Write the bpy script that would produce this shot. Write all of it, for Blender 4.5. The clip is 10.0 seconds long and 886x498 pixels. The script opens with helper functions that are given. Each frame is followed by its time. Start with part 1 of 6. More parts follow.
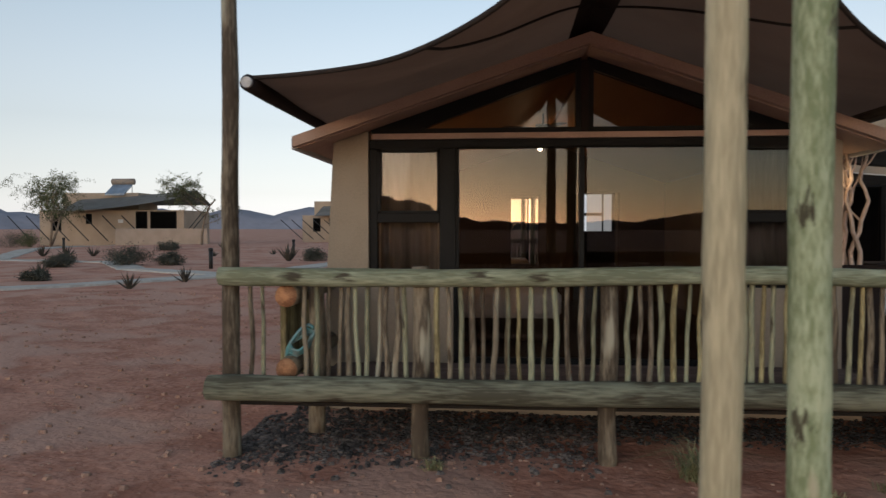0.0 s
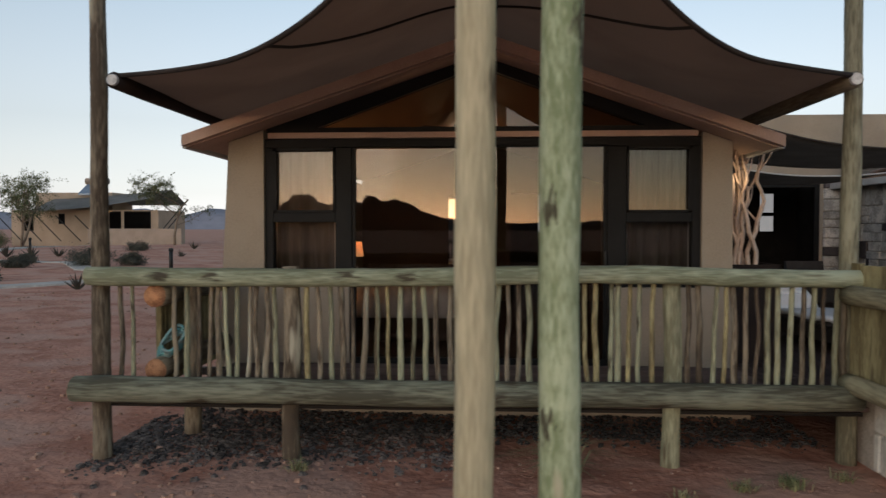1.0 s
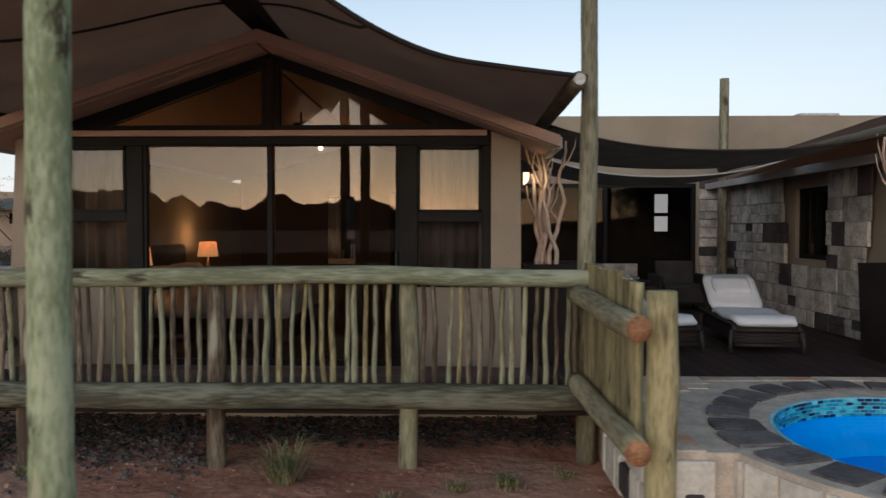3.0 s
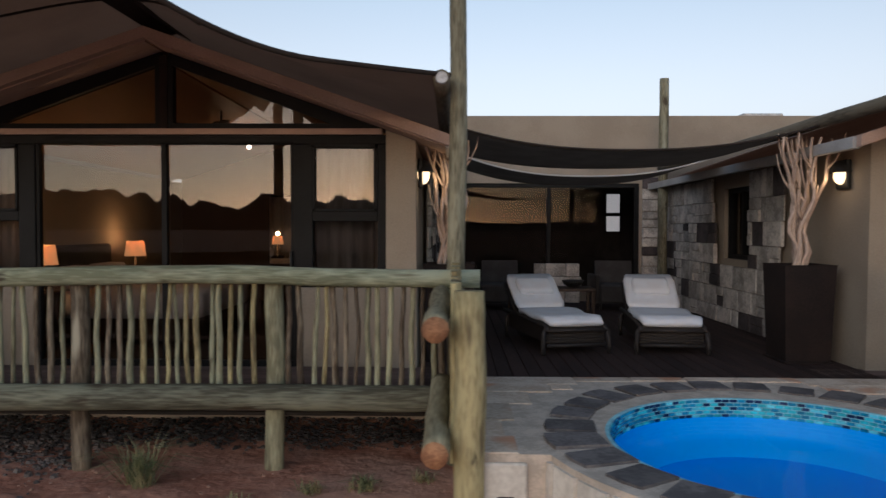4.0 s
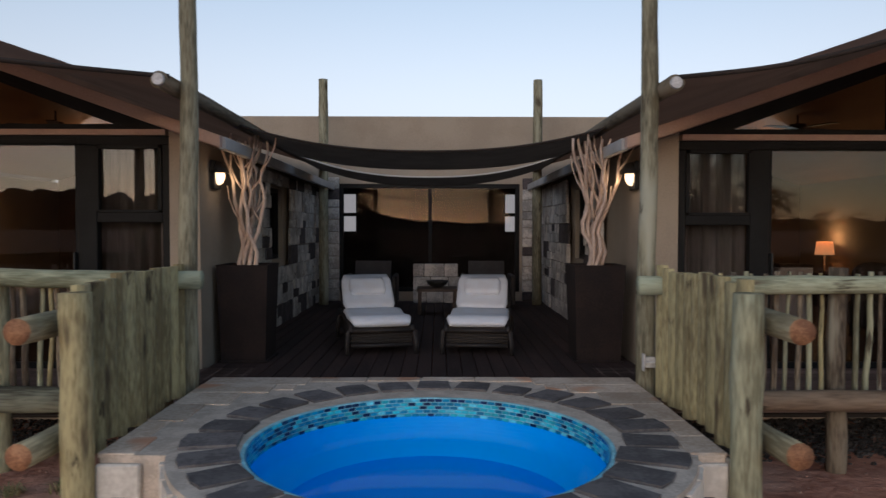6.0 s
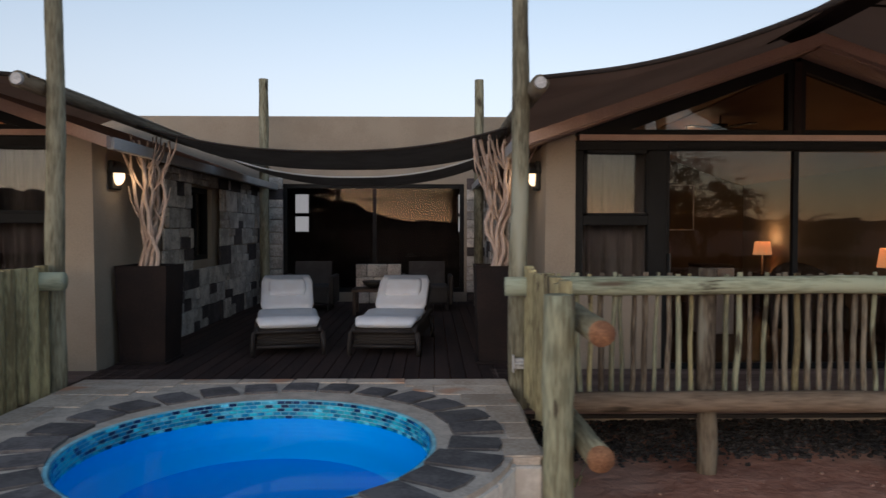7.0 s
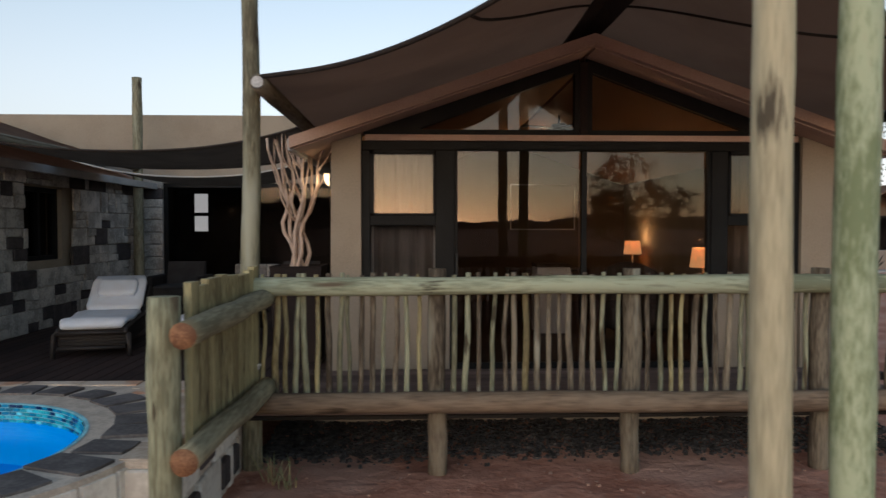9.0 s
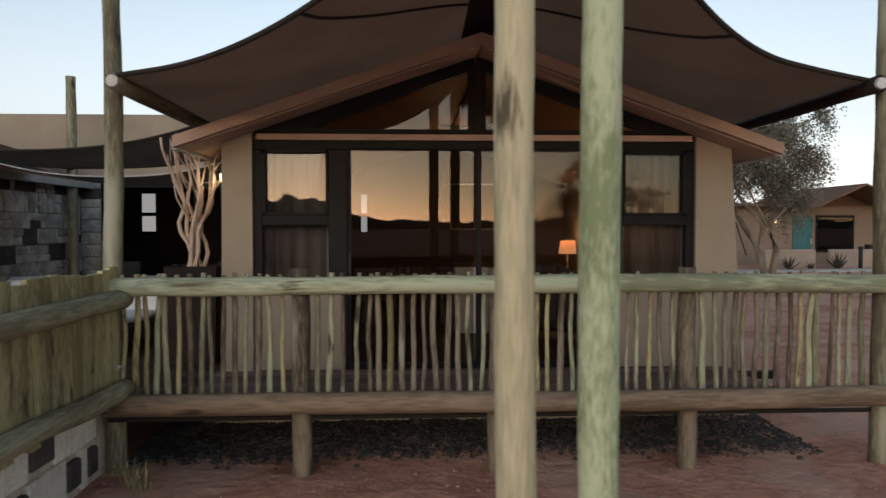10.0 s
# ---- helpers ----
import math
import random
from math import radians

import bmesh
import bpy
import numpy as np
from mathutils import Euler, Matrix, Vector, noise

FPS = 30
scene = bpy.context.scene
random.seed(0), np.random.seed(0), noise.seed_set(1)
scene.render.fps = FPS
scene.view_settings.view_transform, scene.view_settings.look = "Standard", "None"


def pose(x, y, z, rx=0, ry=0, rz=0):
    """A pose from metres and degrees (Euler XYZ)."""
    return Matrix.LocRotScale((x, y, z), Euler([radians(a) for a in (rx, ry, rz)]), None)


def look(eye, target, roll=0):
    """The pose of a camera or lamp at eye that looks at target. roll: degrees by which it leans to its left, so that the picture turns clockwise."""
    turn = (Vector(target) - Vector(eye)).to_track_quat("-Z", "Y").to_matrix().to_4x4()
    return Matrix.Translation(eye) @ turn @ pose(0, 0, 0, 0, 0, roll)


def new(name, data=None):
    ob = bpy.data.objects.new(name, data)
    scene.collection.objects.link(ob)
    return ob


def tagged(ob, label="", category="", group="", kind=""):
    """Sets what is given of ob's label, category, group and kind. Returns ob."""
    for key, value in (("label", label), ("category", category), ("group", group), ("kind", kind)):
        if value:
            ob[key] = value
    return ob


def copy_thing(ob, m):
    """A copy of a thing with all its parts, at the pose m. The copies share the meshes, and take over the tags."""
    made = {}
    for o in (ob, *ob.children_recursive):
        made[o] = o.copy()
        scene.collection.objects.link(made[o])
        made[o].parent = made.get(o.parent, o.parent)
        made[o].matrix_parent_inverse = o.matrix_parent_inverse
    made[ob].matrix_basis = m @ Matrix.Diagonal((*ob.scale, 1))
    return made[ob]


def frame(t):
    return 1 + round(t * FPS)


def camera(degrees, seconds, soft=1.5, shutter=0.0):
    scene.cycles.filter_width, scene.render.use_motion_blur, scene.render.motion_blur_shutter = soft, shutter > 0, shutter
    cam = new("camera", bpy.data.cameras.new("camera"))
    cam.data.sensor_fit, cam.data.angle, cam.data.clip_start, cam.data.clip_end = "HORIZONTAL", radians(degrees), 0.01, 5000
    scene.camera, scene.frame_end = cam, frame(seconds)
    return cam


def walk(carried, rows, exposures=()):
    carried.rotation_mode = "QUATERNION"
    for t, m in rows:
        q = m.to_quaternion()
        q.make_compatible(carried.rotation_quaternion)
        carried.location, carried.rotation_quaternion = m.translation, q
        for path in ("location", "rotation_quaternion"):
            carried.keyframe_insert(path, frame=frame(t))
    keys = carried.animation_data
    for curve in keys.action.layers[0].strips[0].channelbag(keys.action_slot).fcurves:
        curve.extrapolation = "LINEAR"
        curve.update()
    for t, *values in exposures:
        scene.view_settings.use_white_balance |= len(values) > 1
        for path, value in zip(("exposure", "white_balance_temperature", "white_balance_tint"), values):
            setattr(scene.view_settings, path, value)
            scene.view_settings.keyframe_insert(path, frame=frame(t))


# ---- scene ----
cam = camera(64.0, 10.0, soft=1.4, shutter=0.4)
# seconds, x, y, z, yaw, pitch, roll
ROWS = [
    (0.0, -5.423, 0.104, 1.777, 4.370, -1.644, 0.022),
    (0.5, -4.980, 0.151, 1.771, 3.799, -1.618, -0.026),
    (1.0, -4.532, 0.183, 1.770, 3.233, -1.614, -0.015),
    (1.5, -4.104, 0.202, 1.767, 2.555, -1.604, -0.014),
    (2.0, -3.651, 0.228, 1.768, 2.078, -1.596, -0.066),
    (2.5, -3.180, 0.254, 1.768, 1.693, -1.601, -0.032),
    (4.0, -1.776, 0.363, 1.767, 0.920, -1.625, -0.127),
    (4.5, -1.275, 0.361, 1.766, 0.540, -1.586, -0.095),
    (5.0, -0.845, 0.353, 1.773, 0.236, -1.586, -0.131),
    (5.5, -0.348, 0.340, 1.778, -0.151, -1.627, -0.107),
    (7.0, 1.061, 0.366, 1.787, -0.883, -1.638, -0.049),
    (7.5, 1.572, 0.372, 1.793, -1.225, -1.666, 0.009),
    (8.0, 2.012, 0.375, 1.793, -1.508, -1.682, 0.003),
    (8.5, 2.524, 0.356, 1.794, -1.809, -1.677, -0.009),
    (9.0, 2.966, 0.346, 1.798, -2.076, -1.709, -0.006),
    (9.5, 3.469, 0.337, 1.802, -2.445, -1.749, 0.109),
    (10.0, 3.909, 0.332, 1.797, -2.775, -1.725, 0.056),
]
EXPOSURE, KELVIN, TINT = 1.58, 6050, 8
walk(cam, [(t, pose(x, y, z, 90 + pitch, roll, yaw)) for t, x, y, z, yaw, pitch, roll in ROWS],
     [(0.0, EXPOSURE - 0.1, KELVIN + 50, TINT), (2.5, EXPOSURE, KELVIN, TINT), (5.0, EXPOSURE - 0.12, KELVIN - 150, TINT + 6),
      (8.0, EXPOSURE, KELVIN - 150, TINT + 2), (10.0, EXPOSURE + 0.12, KELVIN + 150, TINT)])

# ---- dusk sky: the sun has just gone down behind the camera ----
world = bpy.data.worlds.new("dusk")
scene.world = world
world.use_nodes = True
wn = world.node_tree
sky = wn.nodes.new("ShaderNodeTexSky")
sky.sky_type = "NISHITA"
sky.sun_disc = False
sky.sun_elevation = radians(3.2)
sky.sun_rotation = radians(187.0)
sky.altitude, sky.air_density, sky.dust_density, sky.ozone_density = 900, 1.0, 0.8, 1.7
# the sky opposite the sunset is paler and faintly pink towards the horizon
away = wn.nodes.new("ShaderNodeSeparateXYZ")
wn.links.new(wn.nodes.new("ShaderNodeTexCoord").outputs["Generated"], away.inputs[0])
pale, haze = wn.nodes.new("ShaderNodeMapRange"), wn.nodes.new("ShaderNodeHueSaturation")
pale.inputs["From Min"].default_value, pale.inputs["From Max"].default_value = -0.5, 0.5
pale.inputs["To Min"].default_value, pale.inputs["To Max"].default_value = 0.78, 0.45
wn.links.new(away.outputs["Y"], pale.inputs["Value"])
wn.links.new(pale.outputs[0], haze.inputs["Saturation"])
fade = wn.nodes.new("ShaderNodeMapRange")
fade.inputs["From Min"].default_value, fade.inputs["From Max"].default_value = -0.5, 0.5
fade.inputs["To Min"].default_value, fade.inputs["To Max"].default_value = 1.06, 0.84
wn.links.new(away.outputs["Y"], fade.inputs["Value"])
wn.links.new(fade.outputs[0], haze.inputs["Value"])
wn.links.new(sky.outputs[0], haze.inputs["Color"])
low, blush = wn.nodes.new("ShaderNodeMapRange"), wn.nodes.new("ShaderNodeMixRGB")
low.inputs["From Min"].default_value, low.inputs["From Max"].default_value = 0.30, 0.0
low.inputs["To Max"].default_value = 1.0
wn.links.new(away.outputs["Z"], low.inputs["Value"])
blush.blend_type = "MULTIPLY"
blush.inputs[2].default_value = (1.0, 0.885, 0.89, 1)
wn.links.new(low.outputs[0], blush.inputs[0])
wn.links.new(haze.outputs[0], blush.inputs[1])
grey, veil, far = wn.nodes.new("ShaderNodeHueSaturation"), wn.nodes.new("ShaderNodeMixRGB"), wn.nodes.new("ShaderNodeMapRange")
grey.inputs["Saturation"].default_value = 0.12
wn.links.new(blush.outputs[0], grey.inputs["Color"])
far.inputs["From Min"].default_value, far.inputs["From Max"].default_value, far.inputs["To Max"].default_value = 0.0, 0.7, 0.85
wn.links.new(away.outputs["Y"], far.inputs["Value"])
both = wn.nodes.new("ShaderNodeMath")
both.operation = "MULTIPLY"
wn.links.new(far.outputs[0], both.inputs[0])
wn.links.new(low.outputs[0], both.inputs[1])
wn.links.new(both.outputs[0], veil.inputs[0])
wn.links.new(blush.outputs[0], veil.inputs[1])
wn.links.new(grey.outputs[0], veil.inputs[2])
wn.links.new(veil.outputs[0], wn.nodes["Background"].inputs[0])
wn.nodes["Background"].inputs[1].default_value = 0.15
# wide soft lamp added for the western afterglow, turned off the sky's own sun
sun = new("sun", bpy.data.lights.new("sun", "SUN"))
sun.data.energy, sun.data.angle, sun.data.color = 0.37, radians(50), (1.0, 0.80, 0.62)
sun.matrix_world = look((0, 0, 0), (math.sin(radians(32)), math.cos(radians(32)), -math.tan(radians(8))))


# ---- materials ----
def material(name, colour, rough=0.8, metal=0.0, colour2=None, scale=8.0, stretch=(1, 1, 1), fine=90.0, bump=0.15,
             vary=0.0, spots=None, spot_scale=5.0, spot_at=0.62, spec=0.3, depth=0.004,
             knots=None, knot_scale=4.0):
    """Two colours mixed by a coarse and a fine noise, optional spots, bump, and a shift per object."""
    m = bpy.data.materials.new(name)
    m.use_nodes = True
    n, l = m.node_tree.nodes, m.node_tree.links
    b = n["Principled BSDF"]
    b.inputs["Roughness"].default_value, b.inputs["Metallic"].default_value = rough, metal
    b.inputs["Specular IOR Level"].default_value = spec
    tc = n.new("ShaderNodeTexCoord")
    mp = n.new("ShaderNodeMapping")
    mp.inputs["Scale"].default_value = stretch
    info = n.new("ShaderNodeObjectInfo")
    shift = n.new("ShaderNodeVectorMath")
    shift.operation = "SCALE"
    comb = n.new("ShaderNodeCombineXYZ")
    for i in range(3):
        l.new(info.outputs["Random"], comb.inputs[i])
    l.new(comb.outputs[0], shift.inputs[0])
    shift.inputs["Scale"].default_value = 37.0 if vary else 0.0
    add = n.new("ShaderNodeVectorMath")
    l.new(tc.outputs["Object"], mp.inputs[0])
    l.new(mp.outputs[0], add.inputs[0])
    l.new(shift.outputs[0], add.inputs[1])
    big, small = n.new("ShaderNodeTexNoise"), n.new("ShaderNodeTexNoise")
    big.inputs["Scale"].default_value, small.inputs["Scale"].default_value = scale, fine
    big.inputs["Detail"].default_value, small.inputs["Detail"].default_value = 4, 3
    for t in (big, small):
        l.new(add.outputs[0], t.inputs["Vector"])
    mean = n.new("ShaderNodeMath")
    mean.operation = "MULTIPLY_ADD"
    mean.inputs[1].default_value = 0.4
    l.new(small.outputs["Fac"], mean.inputs[0])
    half = n.new("ShaderNodeMath")
    half.operation = "MULTIPLY"
    half.inputs[1].default_value = 0.6
    l.new(big.outputs["Fac"], half.inputs[0])
    l.new(half.outputs[0], mean.inputs[2])
    ramp = n.new("ShaderNodeValToRGB")
    c2 = colour2 or tuple(c * 0.72 for c in colour)
    ramp.color_ramp.elements[0].position, ramp.color_ramp.elements[1].position = 0.42, 0.58
    ramp.color_ramp.elements[0].color, ramp.color_ramp.elements[1].color = (*c2, 1), (*colour, 1)
    l.new(mean.outputs[0], ramp.inputs[0])
    out = ramp.outputs[0]
    if spots:
        sp = n.new("ShaderNodeTexNoise")
        sp.inputs["Scale"].default_value = spot_scale
        l.new(add.outputs[0], sp.inputs["Vector"])
        cut = n.new("ShaderNodeMapRange")
        cut.inputs["From Min"].default_value, cut.inputs["From Max"].default_value = spot_at, spot_at + 0.08
        l.new(sp.outputs["Fac"], cut.inputs["Value"])
        mix = n.new("ShaderNodeMixRGB")
        l.new(cut.outputs[0], mix.inputs[0])
        l.new(out, mix.inputs[1])
        mix.inputs[2].default_value = (*spots, 1)
        out = mix.outputs[0]
    if knots:
        vo, wob = n.new("ShaderNodeTexVoronoi"), n.new("ShaderNodeVectorMath")
        wob.operation = "MULTIPLY_ADD"
        wob.inputs[1].default_value = (0.12, 0.12, 0.12)
        l.new(small.outputs["Color"], wob.inputs[0])
        flat = n.new("ShaderNodeVectorMath")
        flat.operation = "MULTIPLY"
        flat.inputs[1].default_value = [max(1.0, 0.45 / max(v, 0.1)) if v < 1 else 1.0 for v in stretch]
        l.new(add.outputs[0], flat.inputs[0])
        l.new(flat.outputs[0], wob.inputs[2])
        l.new(wob.outputs[0], vo.inputs["Vector"])
        vo.inputs["Scale"].default_value = knot_scale
        near = n.new("ShaderNodeMapRange")
        near.inputs["From Min"].default_value, near.inputs["From Max"].default_value = 0.20, 0.09
        near.inputs["To Max"].default_value = 0.9
        l.new(vo.outputs["Distance"], near.inputs["Value"])
        kmix = n.new("ShaderNodeMixRGB")
        l.new(near.outputs[0], kmix.inputs[0])
        l.new(out, kmix.inputs[1])
        kmix.inputs[2].default_value = (*knots, 1)
        out = kmix.outputs[0]
    if vary:
        hsv = n.new("ShaderNodeHueSaturation")
        r = n.new("ShaderNodeMapRange")
        r.inputs["To Min"].default_value, r.inputs["To Max"].default_value = 1 - vary, 1 + vary
        l.new(info.outputs["Random"], r.inputs["Value"])
        l.new(r.outputs[0], hsv.inputs["Value"])
        l.new(out, hsv.inputs["Color"])
        out = hsv.outputs[0]
    l.new(out, b.inputs["Base Color"])
    if bump:
        bp = n.new("ShaderNodeBump")
        bp.inputs["Strength"].default_value, bp.inputs["Distance"].default_value = bump, depth
        l.new(mean.outputs[0], bp.inputs["Height"])
        l.new(bp.outputs[0], b.inputs["Normal"])
    return m


def glow(name, colour, strength):
    m = bpy.data.materials.new(name)
    m.use_nodes = True
    b = m.node_tree.nodes["Principled BSDF"]
    b.inputs["Base Color"].default_value = (*colour, 1)
    b.inputs["Emission Color"].default_value, b.inputs["Emission Strength"].default_value = (*colour, 1), strength
    return m


def glass(name, tint, base, rough=0.0, fall=5.0):
    """Clear sheet with a mirror gloss that grows towards grazing angles."""
    m = bpy.data.materials.new(name)
    m.use_nodes = True
    n, l = m.node_tree.nodes, m.node_tree.links
    n.clear()
    o, mix = n.new("ShaderNodeOutputMaterial"), n.new("ShaderNodeMixShader")
    clear, shine, face = n.new("ShaderNodeBsdfTransparent"), n.new("ShaderNodeBsdfGlossy"), n.new("ShaderNodeLayerWeight")
    clear.inputs[0].default_value = (*tint, 1)
    shine.inputs["Roughness"].default_value = rough
    power, ramp = n.new("ShaderNodeMath"), n.new("ShaderNodeMath")
    power.operation, ramp.operation = "POWER", "MULTIPLY_ADD"
    power.inputs[1].default_value = fall
    ramp.inputs[1].default_value, ramp.inputs[2].default_value = 1 - base, base
    l.new(face.outputs["Facing"], power.inputs[0])
    l.new(power.outputs[0], ramp.inputs[0])
    l.new(ramp.outputs[0], mix.inputs[0])
    l.new(clear.outputs[0], mix.inputs[1])
    l.new(shine.outputs[0], mix.inputs[2])
    l.new(mix.outputs[0], o.inputs[0])
    return m


def cloth_light(m, share):
    """Let a cloth pass some light through."""
    n, l = m.node_tree.nodes, m.node_tree.links
    b, o = n["Principled BSDF"], n["Material Output"]
    t, mix = n.new("ShaderNodeBsdfTranslucent"), n.new("ShaderNodeMixShader")
    l.new(b.inputs["Base Color"].links[0].from_socket, t.inputs[0])
    mix.inputs[0].default_value = share
    l.new(b.outputs[0], mix.inputs[1])
    l.new(t.outputs[0], mix.inputs[2])
    l.new(mix.outputs[0], o.inputs[0])


SAND = material("red_sand", (0.50, 0.25, 0.17), 0.95, colour2=(0.34, 0.145, 0.092), scale=1.6, fine=14, bump=0.9, depth=0.05,
                spots=(0.475, 0.27, 0.195), spot_scale=0.7, spot_at=0.50)
PEBBLE = material("pebble", (0.23, 0.19, 0.17), 0.9, colour2=(0.04, 0.034, 0.032), scale=9, vary=0.5)
# gravel for under the decks, darkened to carry the shade there
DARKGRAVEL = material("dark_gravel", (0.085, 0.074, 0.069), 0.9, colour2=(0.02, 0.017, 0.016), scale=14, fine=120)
PLASTER = material("tan_plaster", (0.335, 0.275, 0.21), 0.92, colour2=(0.285, 0.23, 0.175), scale=1.6, fine=70, bump=0.25)
PALE_PLASTER = material("pale_plaster", (0.35, 0.275, 0.22), 0.92, colour2=(0.30, 0.235, 0.185), scale=1.2, fine=40, bump=0.2)
BARGE = material("barge_board", (0.49, 0.34, 0.27), 0.8, colour2=(0.42, 0.285, 0.225), scale=2.5, fine=60)
CHAR = material("charcoal_aluminium", (0.014, 0.0135, 0.0135), 0.55, colour2=(0.010, 0.0095, 0.0095), scale=3, bump=0.03, spec=0.12)
CANVAS = material("brown_canvas", (0.285, 0.172, 0.114), 0.95, colour2=(0.23, 0.137, 0.09), scale=1.1, fine=160, bump=0.25)
HEM = material("dark_hem", (0.04, 0.03, 0.025), 0.95, scale=3)
GREENLOG = material("treated_green_pole", (0.34, 0.335, 0.22), 0.85, colour2=(0.155, 0.145, 0.09), scale=5, stretch=(1, 1, 0.16),
                    fine=55, bump=0.45, vary=0.14, spots=(0.10, 0.075, 0.045), spot_scale=9, spot_at=0.645, knots=(0.05, 0.035, 0.022), knot_scale=4.5)
BROWNLOG = material("weathered_brown_pole", (0.25, 0.205, 0.145), 0.88, colour2=(0.075, 0.055, 0.038), scale=5, stretch=(1, 1, 0.16),
                    fine=55, bump=0.5, vary=0.18, spots=(0.36, 0.33, 0.25), spot_scale=8, spot_at=0.63, knots=(0.05, 0.035, 0.022), knot_scale=4.5)
BEIGELOG = material("peeled_beige_pole", (0.54, 0.47, 0.31), 0.82, colour2=(0.36, 0.31, 0.20), scale=4, stretch=(1, 1, 0.12),
                    fine=60, bump=0.3, vary=0.05, spots=(0.27, 0.19, 0.115), spot_scale=7, spot_at=0.70, knots=(0.05, 0.035, 0.022), knot_scale=3.2)
MOSSLOG = material("lichen_green_pole", (0.45, 0.49, 0.32), 0.85, colour2=(0.21, 0.245, 0.13), scale=4.5, stretch=(1, 1, 0.3),
                   fine=50, bump=0.4, vary=0.05, spots=(0.46, 0.40, 0.28), spot_scale=6, spot_at=0.66, knots=(0.05, 0.035, 0.022), knot_scale=4.6)
GREENLOG_X = material("treated_green_rail", (0.38, 0.4, 0.28), 0.85, colour2=(0.18, 0.19, 0.12), scale=5, stretch=(0.14, 1, 1),
                      fine=50, bump=0.45, vary=0.1, spots=(0.11, 0.08, 0.05), spot_scale=7, spot_at=0.645, knots=(0.05, 0.035, 0.022), knot_scale=4.0)
GREYLOG_X = material("weathered_grey_rail", (0.21, 0.215, 0.155), 0.9, colour2=(0.07, 0.065, 0.045), scale=6, stretch=(0.12, 1, 1),
                     fine=50, bump=0.5, vary=0.1, spots=(0.30, 0.29, 0.24), spot_scale=6, spot_at=0.66, knots=(0.05, 0.035, 0.022), knot_scale=3.5)
BROWNLOG_X = material("brown_rail", (0.26, 0.19, 0.13), 0.9, colour2=(0.13, 0.09, 0.06), scale=6, stretch=(0.12, 1, 1), fine=50,
                      bump=0.4, vary=0.1, spots=(0.13, 0.09, 0.06), spot_scale=6, spot_at=0.63, knots=(0.05, 0.035, 0.022), knot_scale=3.5)
CORNERLOG = material("grey_green_pole", (0.27, 0.25, 0.17), 0.88, colour2=(0.11, 0.095, 0.06), scale=5, stretch=(1, 1, 0.16), fine=55, bump=0.5, vary=0.1,
                     spots=(0.33, 0.32, 0.24), spot_scale=5, spot_at=0.60, knots=(0.05, 0.035, 0.022), knot_scale=4.0)
LOG_Y = material("weathered_side_pole", (0.2, 0.165, 0.115), 0.9, colour2=(0.1, 0.08, 0.055), scale=6, stretch=(1, 0.12, 1), fine=50,
                 bump=0.4, vary=0.12)
FENCERAIL = material("grey_green_fence_rail", (0.36, 0.325, 0.21), 0.9, colour2=(0.18, 0.155, 0.095), scale=6, stretch=(1, 0.12, 1), fine=50,
                     bump=0.4, vary=0.12, spots=(0.36, 0.38, 0.28), spot_scale=5, spot_at=0.62)
ENDGRAIN = material("sawn_orange_end_grain", (0.4, 0.2, 0.1), 0.85, colour2=(0.23, 0.105, 0.055), scale=14, fine=80, vary=0.15)
PALE_END = material("pale_sawn_end", (0.62, 0.60, 0.58), 0.8, colour2=(0.42, 0.40, 0.38), scale=20)
SLAB = material("split_pole_board", (0.42, 0.36, 0.19), 0.86, colour2=(0.19, 0.15, 0.075), scale=5, stretch=(1, 1, 0.2), fine=60,
                bump=0.4, vary=0.16, spots=(0.10, 0.075, 0.045), spot_scale=8, spot_at=0.645, knots=(0.05, 0.035, 0.022), knot_scale=5.0)
DECK = material("dark_deck_board", (0.052, 0.029, 0.024), 0.85, colour2=(0.027, 0.016, 0.014), scale=4, stretch=(1, 0.15, 1), fine=70,
                bump=0.25, vary=0.12)
# same boards before the lodges; the light on them is put into the colour
LITDECK = material("lit_deck_board", (0.19, 0.135, 0.115), 0.9, colour2=(0.12, 0.083, 0.07), scale=4, stretch=(0.15, 1, 1), fine=70, bump=0.25, vary=0.15)
COPING = material("dark_slate_coping", (0.15, 0.135, 0.13), 0.8, colour2=(0.085, 0.076, 0.075), scale=6, fine=40, bump=0.4, vary=0.2)
PAVING = material("sandstone_slab", (0.60, 0.50, 0.40), 0.85, colour2=(0.44, 0.34, 0.255), scale=3, fine=40, bump=0.3, vary=0.2,
                  spots=(0.50, 0.27, 0.165), spot_scale=1.8, spot_at=0.57)
MORTAR = material("pale_mortar", (0.58, 0.49, 0.40), 0.95, scale=8, fine=60, bump=0.4)
STONE = material("pale_wall_stone", (0.56, 0.51, 0.455), 0.92, colour2=(0.30, 0.27, 0.24), scale=5, fine=35, bump=0.5, depth=0.01, vary=0.22)
WHITESTONE = material("whitewashed_stone", (0.74, 0.69, 0.61), 0.92, colour2=(0.58, 0.53, 0.46), scale=4, fine=30, bump=0.5, depth=0.012, vary=0.15)
DARKSTONE = material("dark_wall_stone", (0.085, 0.07, 0.068), 0.9, colour2=(0.05, 0.042, 0.042), scale=5, fine=35, bump=0.5, depth=0.01, vary=0.25)
POOLBLUE = material("blue_pool_lining", (0.002, 0.41, 1.0), 0.6, colour2=(0.002, 0.39, 1.0), scale=1.2, fine=20, bump=0.02)
POOLDEEP = material("deep_blue_pool_floor", (0.001, 0.33, 1.0), 0.6, colour2=(0.001, 0.30, 0.99), scale=1.2, fine=20, bump=0.02)
